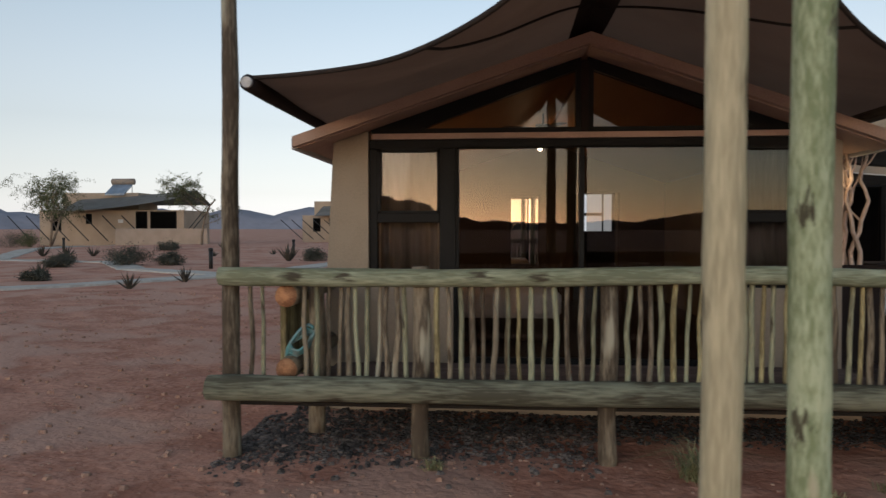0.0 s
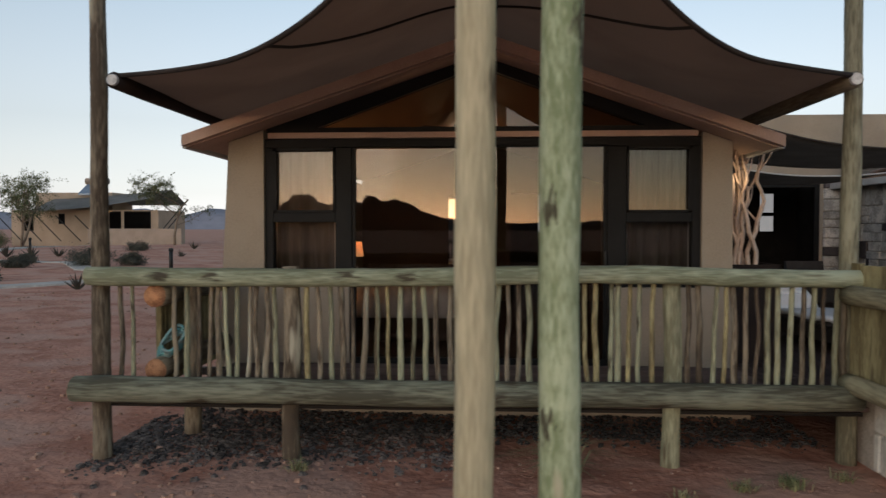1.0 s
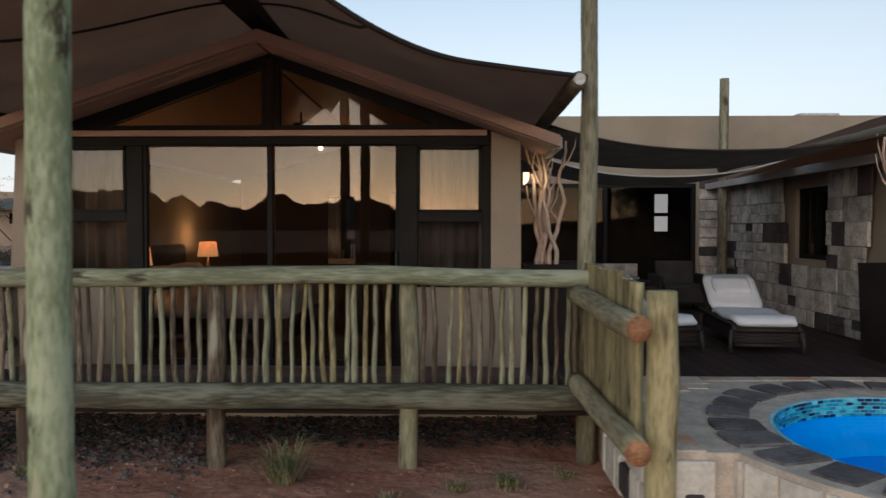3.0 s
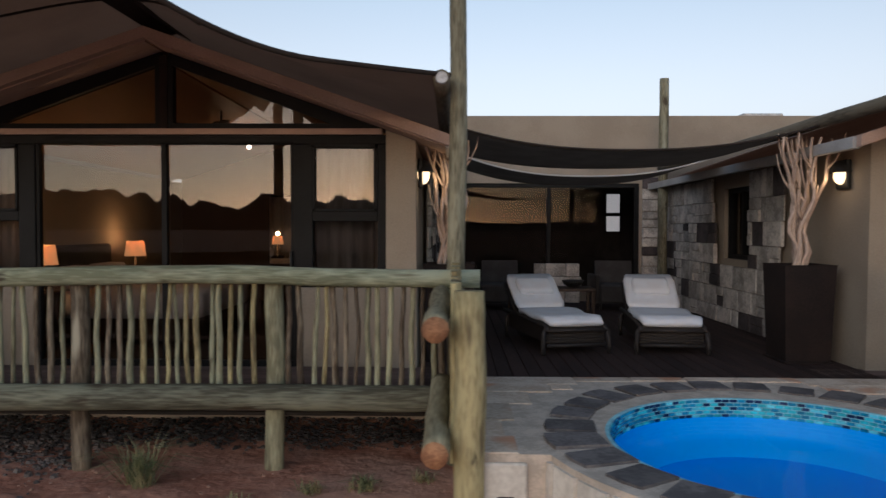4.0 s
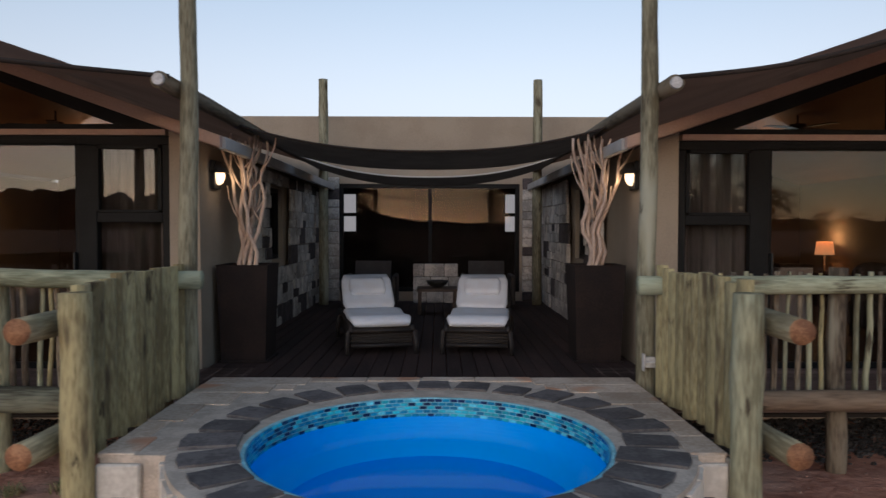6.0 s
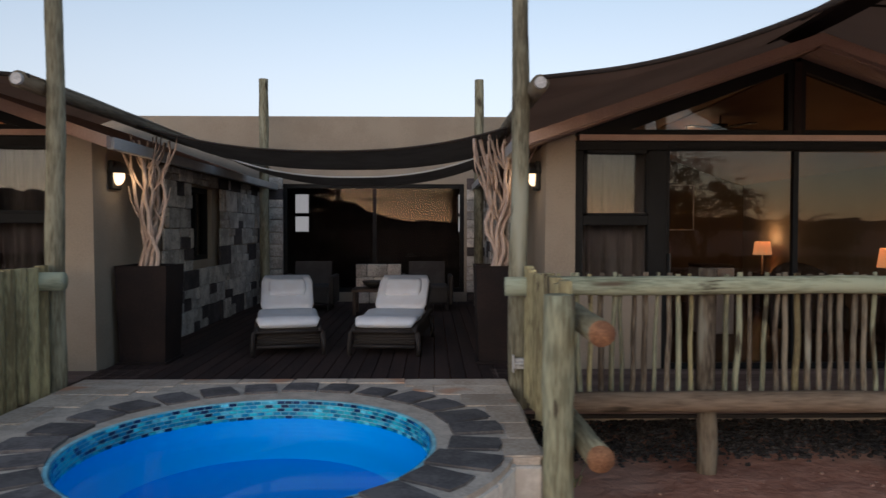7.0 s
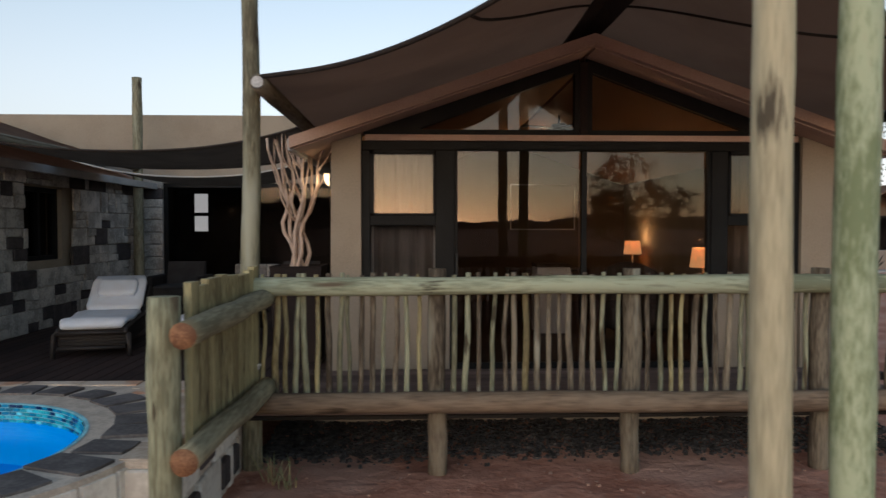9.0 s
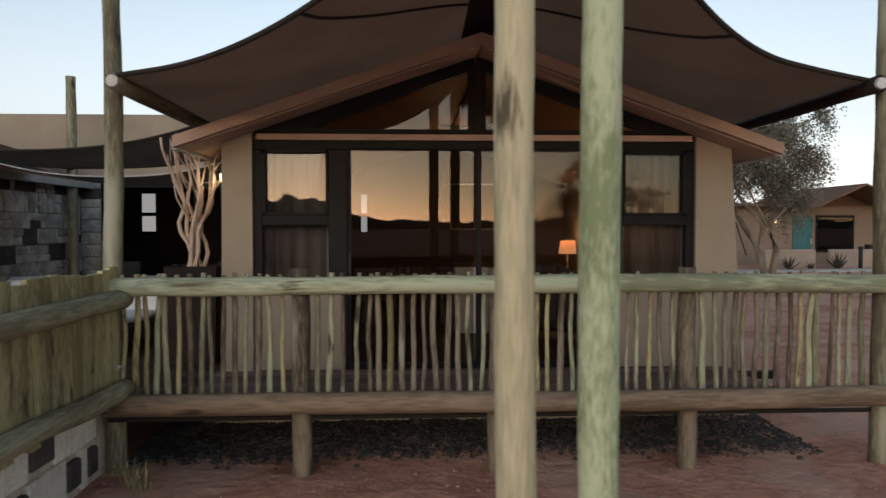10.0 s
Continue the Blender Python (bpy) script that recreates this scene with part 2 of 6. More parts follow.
MOSAIC = [material("mosaic_" + k, c, 0.15, spec=0.6, scale=30, bump=0.05, vary=0.3) for k, c in
          (("turquoise", (0.05, 0.56, 0.64)), ("teal", (0.015, 0.28, 0.46)), ("navy", (0.008, 0.03, 0.09)), ("sky", (0.16, 0.72, 0.82)))]
GROUT = material("pale_grout", (0.30, 0.66, 0.76), 0.8, scale=12, fine=60, bump=0.1)
CUSHION = material("white_cushion", (0.74, 0.765, 0.81), 0.95, colour2=(0.7, 0.7, 0.725), scale=5, fine=150, bump=0.2)
RATTAN = material("dark_woven_rattan", (0.036, 0.03, 0.028), 0.6, colour2=(0.02, 0.016, 0.014), scale=60, fine=200, bump=0.5)
RUST = material("dark_rusted_steel", (0.024, 0.014, 0.011), 0.85, colour2=(0.013, 0.008, 0.007), scale=3, fine=60, bump=0.2)
DRIFT = material("bleached_branch", (0.60, 0.46, 0.37), 0.85, colour2=(0.44, 0.32, 0.25), scale=8, stretch=(1, 1, 0.3), fine=60, bump=0.2)
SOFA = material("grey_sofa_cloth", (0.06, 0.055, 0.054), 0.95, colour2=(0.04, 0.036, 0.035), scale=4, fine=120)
LINEN = material("white_linen", (0.84, 0.83, 0.84), 0.95, colour2=(0.78, 0.77, 0.78), scale=3, fine=80)
CURTAIN = material("grey_curtain", (0.60, 0.565, 0.55), 0.95, colour2=(0.44, 0.41, 0.40), scale=6, stretch=(1, 1, 0.1), fine=80)
# the dimness of the rooms is set in this wall colour
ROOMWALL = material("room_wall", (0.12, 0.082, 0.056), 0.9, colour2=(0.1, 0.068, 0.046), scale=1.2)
CEILWOOD = material("ceiling_boards", (0.42, 0.22, 0.10), 0.6, colour2=(0.32, 0.16, 0.07), scale=3, stretch=(1, 0.2, 1))
DARKWOOD = material("dark_furniture_wood", (0.07, 0.042, 0.03), 0.5, colour2=(0.045, 0.028, 0.02), scale=4)
GUTTER = material("pale_gutter_metal", (0.45, 0.43, 0.41), 0.5, colour2=(0.36, 0.34, 0.325), scale=3, bump=0.05)
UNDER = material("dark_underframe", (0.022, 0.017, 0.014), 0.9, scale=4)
SAIL = material("dark_shade_cloth", (0.15, 0.118, 0.092), 0.95, colour2=(0.115, 0.09, 0.07), scale=3, fine=200)
SAILPALE = material("pale_shade_cloth", (0.50, 0.46, 0.42), 0.95, colour2=(0.43, 0.40, 0.37), scale=2, fine=200)
STEEL = material("galvanised_steel", (0.5, 0.5, 0.5), 0.4, metal=0.8, scale=10, bump=0.05)
TEAL = material("teal_hose_rubber", (0.09, 0.25, 0.265), 0.6, colour2=(0.2, 0.24, 0.24), scale=12, bump=0.05)
BLACK = material("black_metal", (0.02, 0.02, 0.02), 0.5, scale=5, bump=0.05)
LEAF = material("dusty_acacia_leaf", (0.125, 0.135, 0.066), 0.9, colour2=(0.075, 0.085, 0.04), scale=2)
LEAFGREY = material("grey_leaf", (0.20, 0.19, 0.15), 0.9, colour2=(0.11, 0.105, 0.08), scale=2)
BUSH = material("grey_bush_leaf", (0.095, 0.095, 0.075), 0.95, colour2=(0.05, 0.052, 0.04), scale=3)
ALOE = material("aloe_leaf", (0.075, 0.065, 0.05), 0.8, colour2=(0.045, 0.04, 0.032), scale=5)
GRASS = material("dry_green_grass", (0.30, 0.26, 0.14), 0.9, colour2=(0.14, 0.16, 0.07), scale=4)
BARK = material("pale_bark", (0.26, 0.20, 0.15), 0.9, colour2=(0.15, 0.115, 0.085), scale=6, stretch=(1, 1, 0.3))
PATH = material("pale_stone_path", (0.46, 0.42, 0.37), 0.9, colour2=(0.36, 0.32, 0.28), scale=2, fine=12, bump=0.3)
# the blue haze of distance is mixed into the hill colour
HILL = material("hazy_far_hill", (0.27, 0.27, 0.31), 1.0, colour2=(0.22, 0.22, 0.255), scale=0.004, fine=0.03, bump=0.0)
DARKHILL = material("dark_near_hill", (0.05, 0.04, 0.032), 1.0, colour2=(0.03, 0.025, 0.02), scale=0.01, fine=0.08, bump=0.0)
# darker copy of the far plaster, with the wall's shade in its colour
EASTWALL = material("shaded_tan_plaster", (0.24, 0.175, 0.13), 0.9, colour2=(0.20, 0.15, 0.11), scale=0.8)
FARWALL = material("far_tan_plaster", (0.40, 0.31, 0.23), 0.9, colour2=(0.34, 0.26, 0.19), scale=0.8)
FARROOF = material("grey_canvas_roof", (0.34, 0.325, 0.3), 0.9, colour2=(0.27, 0.255, 0.235), scale=0.8)
SOLAR = material("solar_collector_glass", (0.20, 0.26, 0.34), 0.15, scale=1, spec=0.8)
TANK = material("beige_water_tank", (0.32, 0.26, 0.21), 0.6, scale=2)
TEALDOOR = material("teal_door_paint", (0.05, 0.16, 0.17), 0.6, scale=2)
LAMPGLASS = glow("warm_lamp_glass", (1.0, 0.70, 0.38), 0.75)
SHADE = glow("warm_lamp_shade", (1.0, 0.56, 0.24), 0.2)
SPOT = glow("warm_spot_glass", (1.0, 0.82, 0.6), 8.0)
# emission in place of daylight, as nothing bright lies behind these panes
DAYPANE = glow("glowing_daylight_pane", (0.86, 0.86, 0.87), 0.24)
PANE = glass("tinted_reflective_pane", (0.66, 0.645, 0.63), 0.031)
DIMPANE = glass("dim_reflective_pane", (0.7, 0.68, 0.66), 0.009)
WATER = glass("pool_water", (1.0, 1.0, 1.0), 0.006, 0.01, 9.0)
cloth_light(CANVAS, 0.45)
cloth_light(SAIL, 0.3)



def trodden(m):
    """Lumps and footmarks of trodden sand, as relief at hand and foot size."""
    n, l = m.node_tree.nodes, m.node_tree.links
    b = n["Principled BSDF"]
    tc, n1, n2, mix, bp = n.new("ShaderNodeTexCoord"), n.new("ShaderNodeTexNoise"), n.new("ShaderNodeTexVoronoi"), n.new("ShaderNodeMath"), n.new("ShaderNodeBump")
    n1.inputs["Scale"].default_value, n1.inputs["Detail"].default_value, n1.inputs["Roughness"].default_value = 3.2, 7, 0.62
    n2.inputs["Scale"].default_value = 2.6
    mix.operation = "MULTIPLY_ADD"
    mix.inputs[1].default_value = 0.35
    l.new(tc.outputs["Object"], n1.inputs["Vector"])
    l.new(n1.outputs["Color"], n2.inputs["Vector"])
    l.new(n2.outputs["Distance"], mix.inputs[0])
    l.new(n1.outputs["Fac"], mix.inputs[2])
    bp.inputs["Strength"].default_value, bp.inputs["Distance"].default_value = 0.5, 0.10
    l.new(mix.outputs[0], bp.inputs["Height"])
    l.new(b.inputs["Normal"].links[0].from_socket, bp.inputs["Normal"])
    l.new(bp.outputs[0], b.inputs["Normal"])


trodden(SAND)


# ---- building helpers ----
def part(name, bm, mat, parent, label="", smooth=False):
    """Link a bmesh as one mesh object under a thing or a part."""
    bmesh.ops.recalc_face_normals(bm, faces=bm.faces)
    me = bpy.data.meshes.new(name)
    bm.to_mesh(me)
    bm.free()
    if smooth:
        for p in me.polygons:
            p.use_smooth = True
    for m in (mat if isinstance(mat, (list, tuple)) else [mat]):
        me.materials.append(m)
    ob = new(name, me)
    ob.parent = parent
    return tagged(ob, label)


def thing(name, label, category, at=(0, 0, 0), group="", kind=""):
    ob = new(name)
    ob.location = at
    ob.empty_display_size = 0.1
    return tagged(ob, label, category, group, kind)


def solid(name, bm, mat, label, category, group="", kind="", smooth=False):
    return tagged(part(name, bm, mat, None, smooth=smooth), label, category, group, kind)


def box(bm, x0, x1, y0, y1, z0, z1, bevel=0.0, mat=0):
    x0, x1, y0, y1, z0, z1 = min(x0, x1), max(x0, x1), min(y0, y1), max(y0, y1), min(z0, z1), max(z0, z1)
    v = [bm.verts.new(c) for c in ((x0, y0, z0), (x1, y0, z0), (x1, y1, z0), (x0, y1, z0), (x0, y0, z1), (x1, y0, z1), (x1, y1, z1), (x0, y1, z1))]
    fs = [bm.faces.new([v[i] for i in q]) for q in ((3, 2, 1, 0), (4, 5, 6, 7), (0, 1, 5, 4), (1, 2, 6, 5), (2, 3, 7, 6), (3, 0, 4, 7))]
    for f in fs:
        f.material_index = mat
    if bevel:
        es = list({e for f in fs for e in f.edges})
        bmesh.ops.bevel(bm, geom=es, offset=bevel, segments=1, affect="EDGES")
    return bm


def boxed(*a, **k):
    return box(bmesh.new(), *a, **k)


def prism(bm, poly, axis, a, b, mat=0):
    """A polygon of (p, q) pulled from a to b along axis: x (p, q are y, z), y (x, z) or z (x, y)."""
    def place(p, q, r):
        return {"x": (r, p, q), "y": (p, r, q), "z": (p, q, r)}[axis]
    lo, hi = [bm.verts.new(place(p, q, a)) for p, q in poly], [bm.verts.new(place(p, q, b)) for p, q in poly]
    fs = [bm.faces.new(lo[::-1]), bm.faces.new(hi)]
    n = len(poly)
    fs += [bm.faces.new((lo[i], lo[(i + 1) % n], hi[(i + 1) % n], hi[i])) for i in range(n)]
    for f in fs:
        f.material_index = mat
    return bm


def tube(bm, pts, radii, sides=8, caps=True, capmat=None, rough=0.0, seed=0.0):
    """A tapered, slightly uneven round bar along points."""
    rings, pts = [], [Vector(p) for p in pts]
    for i, p in enumerate(pts):
        d = (pts[min(i + 1, len(pts) - 1)] - pts[max(i - 1, 0)]).normalized()
        a = d.orthogonal().normalized() if abs(d.z) > 0.9 else Vector((0, 0, 1)).cross(d).normalized()
        b = d.cross(a)
        ring = []
        for k in range(sides):
            t = 2 * math.pi * k / sides
            off = a * math.cos(t) + b * math.sin(t)
            r = radii[i] * (1 + rough * noise.noise(p * 3.1 + off * 0.8 + Vector((seed, seed, seed))))
            ring.append(bm.verts.new(p + off * r))
        rings.append(ring)
    for r0, r1 in zip(rings, rings[1:]):
        for k in range(sides):
            bm.faces.new((r0[k], r0[(k + 1) % sides], r1[(k + 1) % sides], r1[k]))
    if caps:
        for ring in (rings[0][::-1], rings[-1]):
            f = bm.faces.new(ring)
            if capmat is not None:
                f.material_index = capmat
    return bm


def pole(p0, p1, r0, r1, seed=0.0, bend=0.02, rough=0.10, n=14, sides=12, capmat=None):
    """A peeled log from p0 to p1 with knots and a slight bend."""
    p0, p1 = Vector(p0), Vector(p1)
    pts, rad = [], []
    for i in range(n + 1):
        t = i / n
        p = p0.lerp(p1, t)
        w = math.sin(math.pi * t)
        p += Vector((noise.noise((seed, t * 2.2, 1)), noise.noise((seed, t * 2.2, 7)), noise.noise((seed, t * 2.2, 13)))) * bend * w
        pts.append(p)
        rad.append((r0 + (r1 - r0) * t) * (1 + 0.05 * noise.noise((seed * 1.7, t * 9, 3))))
    return tube(bmesh.new(), pts, rad, sides, True, capmat, rough, seed)


# ---- ground and distance ----
RIDGE, DECKZ, FACE = 4.57, 0.43, 7.17


def ground_height(x, y):
    d = max(abs(x) - 9, y - 15, -6 - y, 0)
    rise = max(0.0, min(1.0, max(abs(x) - 8.5, y - 12) / 9)) if y > -2 else 0.0
    return 0.03 * noise.noise((x * 0.6, y * 0.6, 0)) + 0.02 * noise.noise((x * 2.3, y * 2.3, 4)) + min(d, 40) * 0.010 * noise.noise((x * 0.05, y * 0.05, 9)) - 0.03 + 0.27 * rise * rise * (3 - 2 * rise)


def axis_steps(inner, step, far):
    a = list(np.arange(-inner, inner + step / 2, step))
    d, s = inner, step
    while d < far:
        s *= 1.35
        d += s
        a = [-d] + a + [d]
    return a


def build_ground():
    xs, ys = axis_steps(14, 0.25, 3500), [y + 4 for y in axis_steps(13, 0.25, 3500)]
    verts = [(x, y, ground_height(x, y)) for y in ys for x in xs]
    n = len(xs)
    faces = [(j * n + i, j * n + i + 1, (j + 1) * n + i + 1, (j + 1) * n + i) for j in range(len(ys) - 1) for i in range(n - 1)]
    me = bpy.data.meshes.new("ground")
    me.from_pydata(verts, [], faces)
    for p in me.polygons:
        p.use_smooth = True
    me.materials.append(SAND)
    tagged(new("ground", me), "reddish sandy desert ground with stones and tracks", "ground", kind="structure")


build_ground()


def hill_range(name, dist, a0, a1, height, seed, mat, label, steps=160, base=-5.0, low=None):
    """A jagged range of hills on an arc round the place; angles from north (+y), clockwise."""
    bm = bmesh.new()
    rows = []
    for i in range(steps + 1):
        t = i / steps
        a = radians(a0 + (a1 - a0) * t)
        fade = min(1, t * 8, (1 - t) * 8)
        h = height * fade * (0.34 + 0.55 * noise.noise((t * 7 + seed, seed, 0)) + 0.30 * abs(noise.noise((t * 23, seed, 5))) + 0.16 * noise.noise((t * 62, seed, 9)) + 0.10 * noise.noise((t * 150, seed, 2)) + 0.05 * noise.noise((t * 330, seed, 4)))
        if low:
            k = max(0.0, min(1.0, (a0 + (a1 - a0) * t - low[0]) / low[1]))
            h *= 0.34 + 0.66 * k
        h = max(h, 0.06 * height)
        s, c = math.sin(a), math.cos(a)
        rows.append([bm.verts.new((s * dist * k, c * dist * k, z)) for k, z in ((0.93, base), (0.965, h * 0.55), (1.0, h), (1.05, base))])
    for r0, r1 in zip(rows, rows[1:]):
        for k in range(3):
            bm.faces.new((r0[k], r1[k], r1[k + 1], r0[k + 1]))
    solid(name, bm, mat, label, "hills", kind="structure", smooth=True)


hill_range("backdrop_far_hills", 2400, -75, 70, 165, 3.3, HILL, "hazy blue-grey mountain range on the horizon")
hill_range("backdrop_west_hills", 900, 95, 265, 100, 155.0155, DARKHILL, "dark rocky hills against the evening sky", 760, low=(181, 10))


# ---- timber lodge under a canvas fly, twice, mirrored ----
def wx(s, w):
    """The x of a place w metres from the ridge of lodge s towards the courtyard."""
    return s * (RIDGE - w)


def build_lodge(s):
    house = thing("lodge_house", "tan plastered lodge with charcoal glazed gable front", "house", (wx(s, 0), FACE, DECKZ), "canvas lodges")
    inv = Matrix.Translation((-wx(s, 0), -FACE, -DECKZ))
    # the two lodges were set out a few centimetres apart in height
    apex, d = (3.58, 0.0) if s < 0 else (3.55, -0.035)
    pitch = {1: 0.352, -1: 0.332} if s < 0 else {1: 0.342, -1: 0.350}
    reach = {1: 2.745, -1: 2.795}

    def add(name, bm, mat, parent=house, label="", smooth=False):
        bm.transform(inv)
        return part(name, bm, mat, parent, label, smooth)

    X = lambda w: wx(s, w)
    Z = lambda sg, w, drop=0.0: apex - pitch[sg] * abs(w) - drop
    y0, y1 = FACE, 13.6
    # piers beside the glazing, flared at the foot, and side walls
    for sg in (-1, 1):
        foot, out = (0.14, 2.49) if sg < 0 else (0.02, 2.42)
        bm = prism(bmesh.new(), [(X(sg * 2.14), 0.1), (X(sg * (out + foot)), 0.1), (X(sg * out), Z(sg, out, 0.118)), (X(sg * 2.14), Z(sg, 2.14, 0.118))], "y", y0 - 0.04, y0 + 0.32)
        add("pier", bm, PLASTER)
        lo = y0 + 0.32
        if sg > 0:
            # the courtyard side has a window
            for a, b, z0, z1 in ((lo, 9.75, 0.1, 2.60), (9.75, 10.75, 0.1, 1.35), (9.75, 10.75, 2.35, 2.60), (10.75, y1, 0.1, 2.60)):
                add("side_wall", box(bmesh.new(), X(2.20), X(2.42), a, b, z0, z1), PLASTER)
            add("window_blind", box(bmesh.new(), X(2.185), X(2.198), 9.77, 10.73, 1.37, 2.33), SOFA, label="dark blind")
            w = add("side_window", box(bmesh.new(), X(2.28), X(2.31), 9.75, 10.75, 1.35, 2.35), PANE, label="dark side window pane")
            w.visible_shadow = False
            for a, b, z0, z1 in ((9.75, 9.81, 1.35, 2.35), (10.69, 10.75, 1.35, 2.35), (9.81, 10.69, 1.35, 1.41), (9.81, 10.69, 2.29, 2.35), (10.22, 10.28, 1.41, 2.29)):
                add("side_window_frame", box(bmesh.new(), X(2.24), X(2.36), a, b, z0, z1), CHAR)
        else:
            add("side_wall", box(bmesh.new(), X(-2.22), X(-2.49), lo, y1, 0.1, 2.60), PLASTER)
    if s < 0:
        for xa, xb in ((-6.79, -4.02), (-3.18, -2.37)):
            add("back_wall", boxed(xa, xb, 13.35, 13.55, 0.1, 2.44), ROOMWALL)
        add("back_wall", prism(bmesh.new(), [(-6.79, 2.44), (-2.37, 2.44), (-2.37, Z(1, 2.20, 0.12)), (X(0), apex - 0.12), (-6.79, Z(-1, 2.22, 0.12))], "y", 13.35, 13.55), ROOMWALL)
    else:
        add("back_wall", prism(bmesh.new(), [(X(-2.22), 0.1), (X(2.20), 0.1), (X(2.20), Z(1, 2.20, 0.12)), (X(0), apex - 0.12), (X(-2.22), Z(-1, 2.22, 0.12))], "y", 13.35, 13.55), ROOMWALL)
    add("room_floor", box(bmesh.new(), X(-2.22), X(2.20), y0 + 0.05, 13.35, 0.30, DECKZ + 0.01), DARKWOOD)
    # roof slabs with barge boards
    for sg in (-1, 1):
        r = reach[sg]

        def band(a, b, ya, yb, w0=0.0, w1=r):
            """A sloping band between a and b below the roof line."""
            return prism(bmesh.new(), [(X(sg * w0), Z(sg, w0, b)), (X(sg * w1), Z(sg, w1, b)), (X(sg * w1), Z(sg, w1, a)), (X(sg * w0), Z(sg, w0, a))], "y", ya, yb)

        add("roof", band(0.03, 0.095, 6.80, y1, 0.0, r - 0.04), BARGE)
        add("barge_board", band(0.0, 0.102, 6.72, 6.798), BARGE)
        # boarded soffit of the overhang in front of the glazing, in two boards
        add("soffit", band(0.098, 0.114, 6.802, 6.985, 0.02, r - 0.03), BARGE)
        add("soffit", band(0.098, 0.113, 6.991, 7.165, 0.02, r - 0.03), BARGE)
        add("ceiling_lining", band(0.135, 0.20, 7.28, 13.35, 0.02, 2.18), CEILWOOD)
        ge = Z(sg, r)
        add("gutter", box(bmesh.new(), X(sg * (r - 0.035)), X(sg * (r + 0.03)), 6.803, y1, ge - 0.115, ge - 0.005, 0.006), GUTTER, label="pale metal gutter")
    # front glazing
    top = 2.578 + d
    add("window_frame", box(bmesh.new(), X(-2.138), X(2.138), y0, y0 + 0.10, top, top + 0.088, 0.006), CHAR)
    add("head_track", box(bmesh.new(), X(-1.24), X(1.24), y0 - 0.014, y0 - 0.002, top + 0.012, top + 0.05, 0.004), CHAR)
    for a, b in ((-2.138, -2.055), (-1.43, -1.265), (1.245, 1.43), (2.055, 2.138)):
        add("window_post", box(bmesh.new(), X(a), X(b), y0 + 0.002, y0 + 0.098, DECKZ, top, 0.006), CHAR)
    add("window_post", box(bmesh.new(), X(-0.045), X(0.005), y0 + 0.03, y0 + 0.09, DECKZ + 0.06, top), CHAR)
    add("threshold", box(bmesh.new(), X(-1.265), X(1.245), y0, y0 + 0.10, DECKZ, DECKZ + 0.06), CHAR)
    for sg in (-1, 1):
        a, b = sg * 1.43, sg * 2.055
        add("sill_wall", box(bmesh.new(), X(sg * 1.29), X(sg * 2.136), y0 - 0.006, y0 + 0.14, DECKZ, 1.20, 0.006), PLASTER, label="low tan plaster wall under the window")
        for z0, z1 in ((1.838 + d * 0.5, 1.935 + d * 0.5), (1.204, 1.27)):
            add("transom", box(bmesh.new(), X(a), X(b), y0 + 0.004, y0 + 0.09, z0, z1, 0.005), CHAR)
        sash, lo = bmesh.new(), 1.935 + d * 0.5
        for p, q, z0, z1 in ((a, a + sg * 0.022, lo, top), (b - sg * 0.035, b, lo, top), (a, b, top - 0.035, top), (a, b, lo, lo + 0.022)):
            box(sash, X(p), X(q), y0 - 0.012, y0 + 0.05, z0, z1)
        add("sash", sash, CHAR)
        for z0, z1 in ((1.27, 1.838 + d * 0.5), (lo + 0.02, top - 0.03)):
            add("pane", box(bmesh.new(), X(a + sg * 0.018), X(b - sg * 0.03), y0 + 0.04, y0 + 0.05, z0, z1), PANE).visible_shadow = False
        e = 1.245 if sg > 0 else 1.265
        add("door_pane", box(bmesh.new(), X(sg * 0.03), X(sg * e), y0 + (0.045 if sg > 0 else 0.065), y0 + (0.055 if sg > 0 else 0.075), DECKZ + 0.06, top), PANE).visible_shadow = False
        add("door_stile", box(bmesh.new(), X(sg * (e - 0.03)), X(sg * (e - 0.002)), y0 + 0.02, y0 + 0.08, DECKZ + 0.06, top), CHAR)
    add("door_handle", box(bmesh.new(), X(1.215), X(1.235), y0 - 0.04, y0 + 0.02, 1.33, 1.55, 0.004), BLACK)
    # gable
    g0 = top + 0.147
    add("gable_beam", box(bmesh.new(), X(-2.10), X(2.10), y0 - 0.03, y0 + 0.10, top + 0.09, g0 - 0.002), BARGE)
    add("king_post", box(bmesh.new(), X(-0.036), X(0.036), y0 - 0.022, y0 + 0.10, g0, apex - 0.16), RUST)
    for sg in (-1, 1):
        peak = 3.33 + d
        tri = [(0.038, g0), (1.78, g0), (0.038, peak + 0.055)]
        inner = [(0.085, g0 + 0.05), (1.60, g0 + 0.05), (0.085, peak)]
        bm = bmesh.new()
        for k in range(3):
            j = (k + 1) % 3
            prism(bm, [(X(sg * tri[k][0]), tri[k][1]), (X(sg * tri[j][0]), tri[j][1]), (X(sg * inner[j][0]), inner[j][1]), (X(sg * inner[k][0]), inner[k][1])], "y", y0 - 0.005, y0 + 0.09)
        add("gable_frame", bm, CHAR)
        bm = prism(bmesh.new(), [(X(sg * w), z) for w, z in inner], "y", y0 + 0.04, y0 + 0.05)
        add("gable_pane", bm, PANE).visible_shadow = False
        bm = prism(bmesh.new(), [(X(sg * 1.78), g0), (X(sg * 2.12), g0), (X(sg * 2.12), max(g0 + 0.01, Z(sg, 2.12, 0.10))), (X(sg * 0.038), Z(sg, 0.038, 0.10)), (X(sg * 0.038), peak + 0.055)], "y", y0 + 0.01, y0 + 0.09)
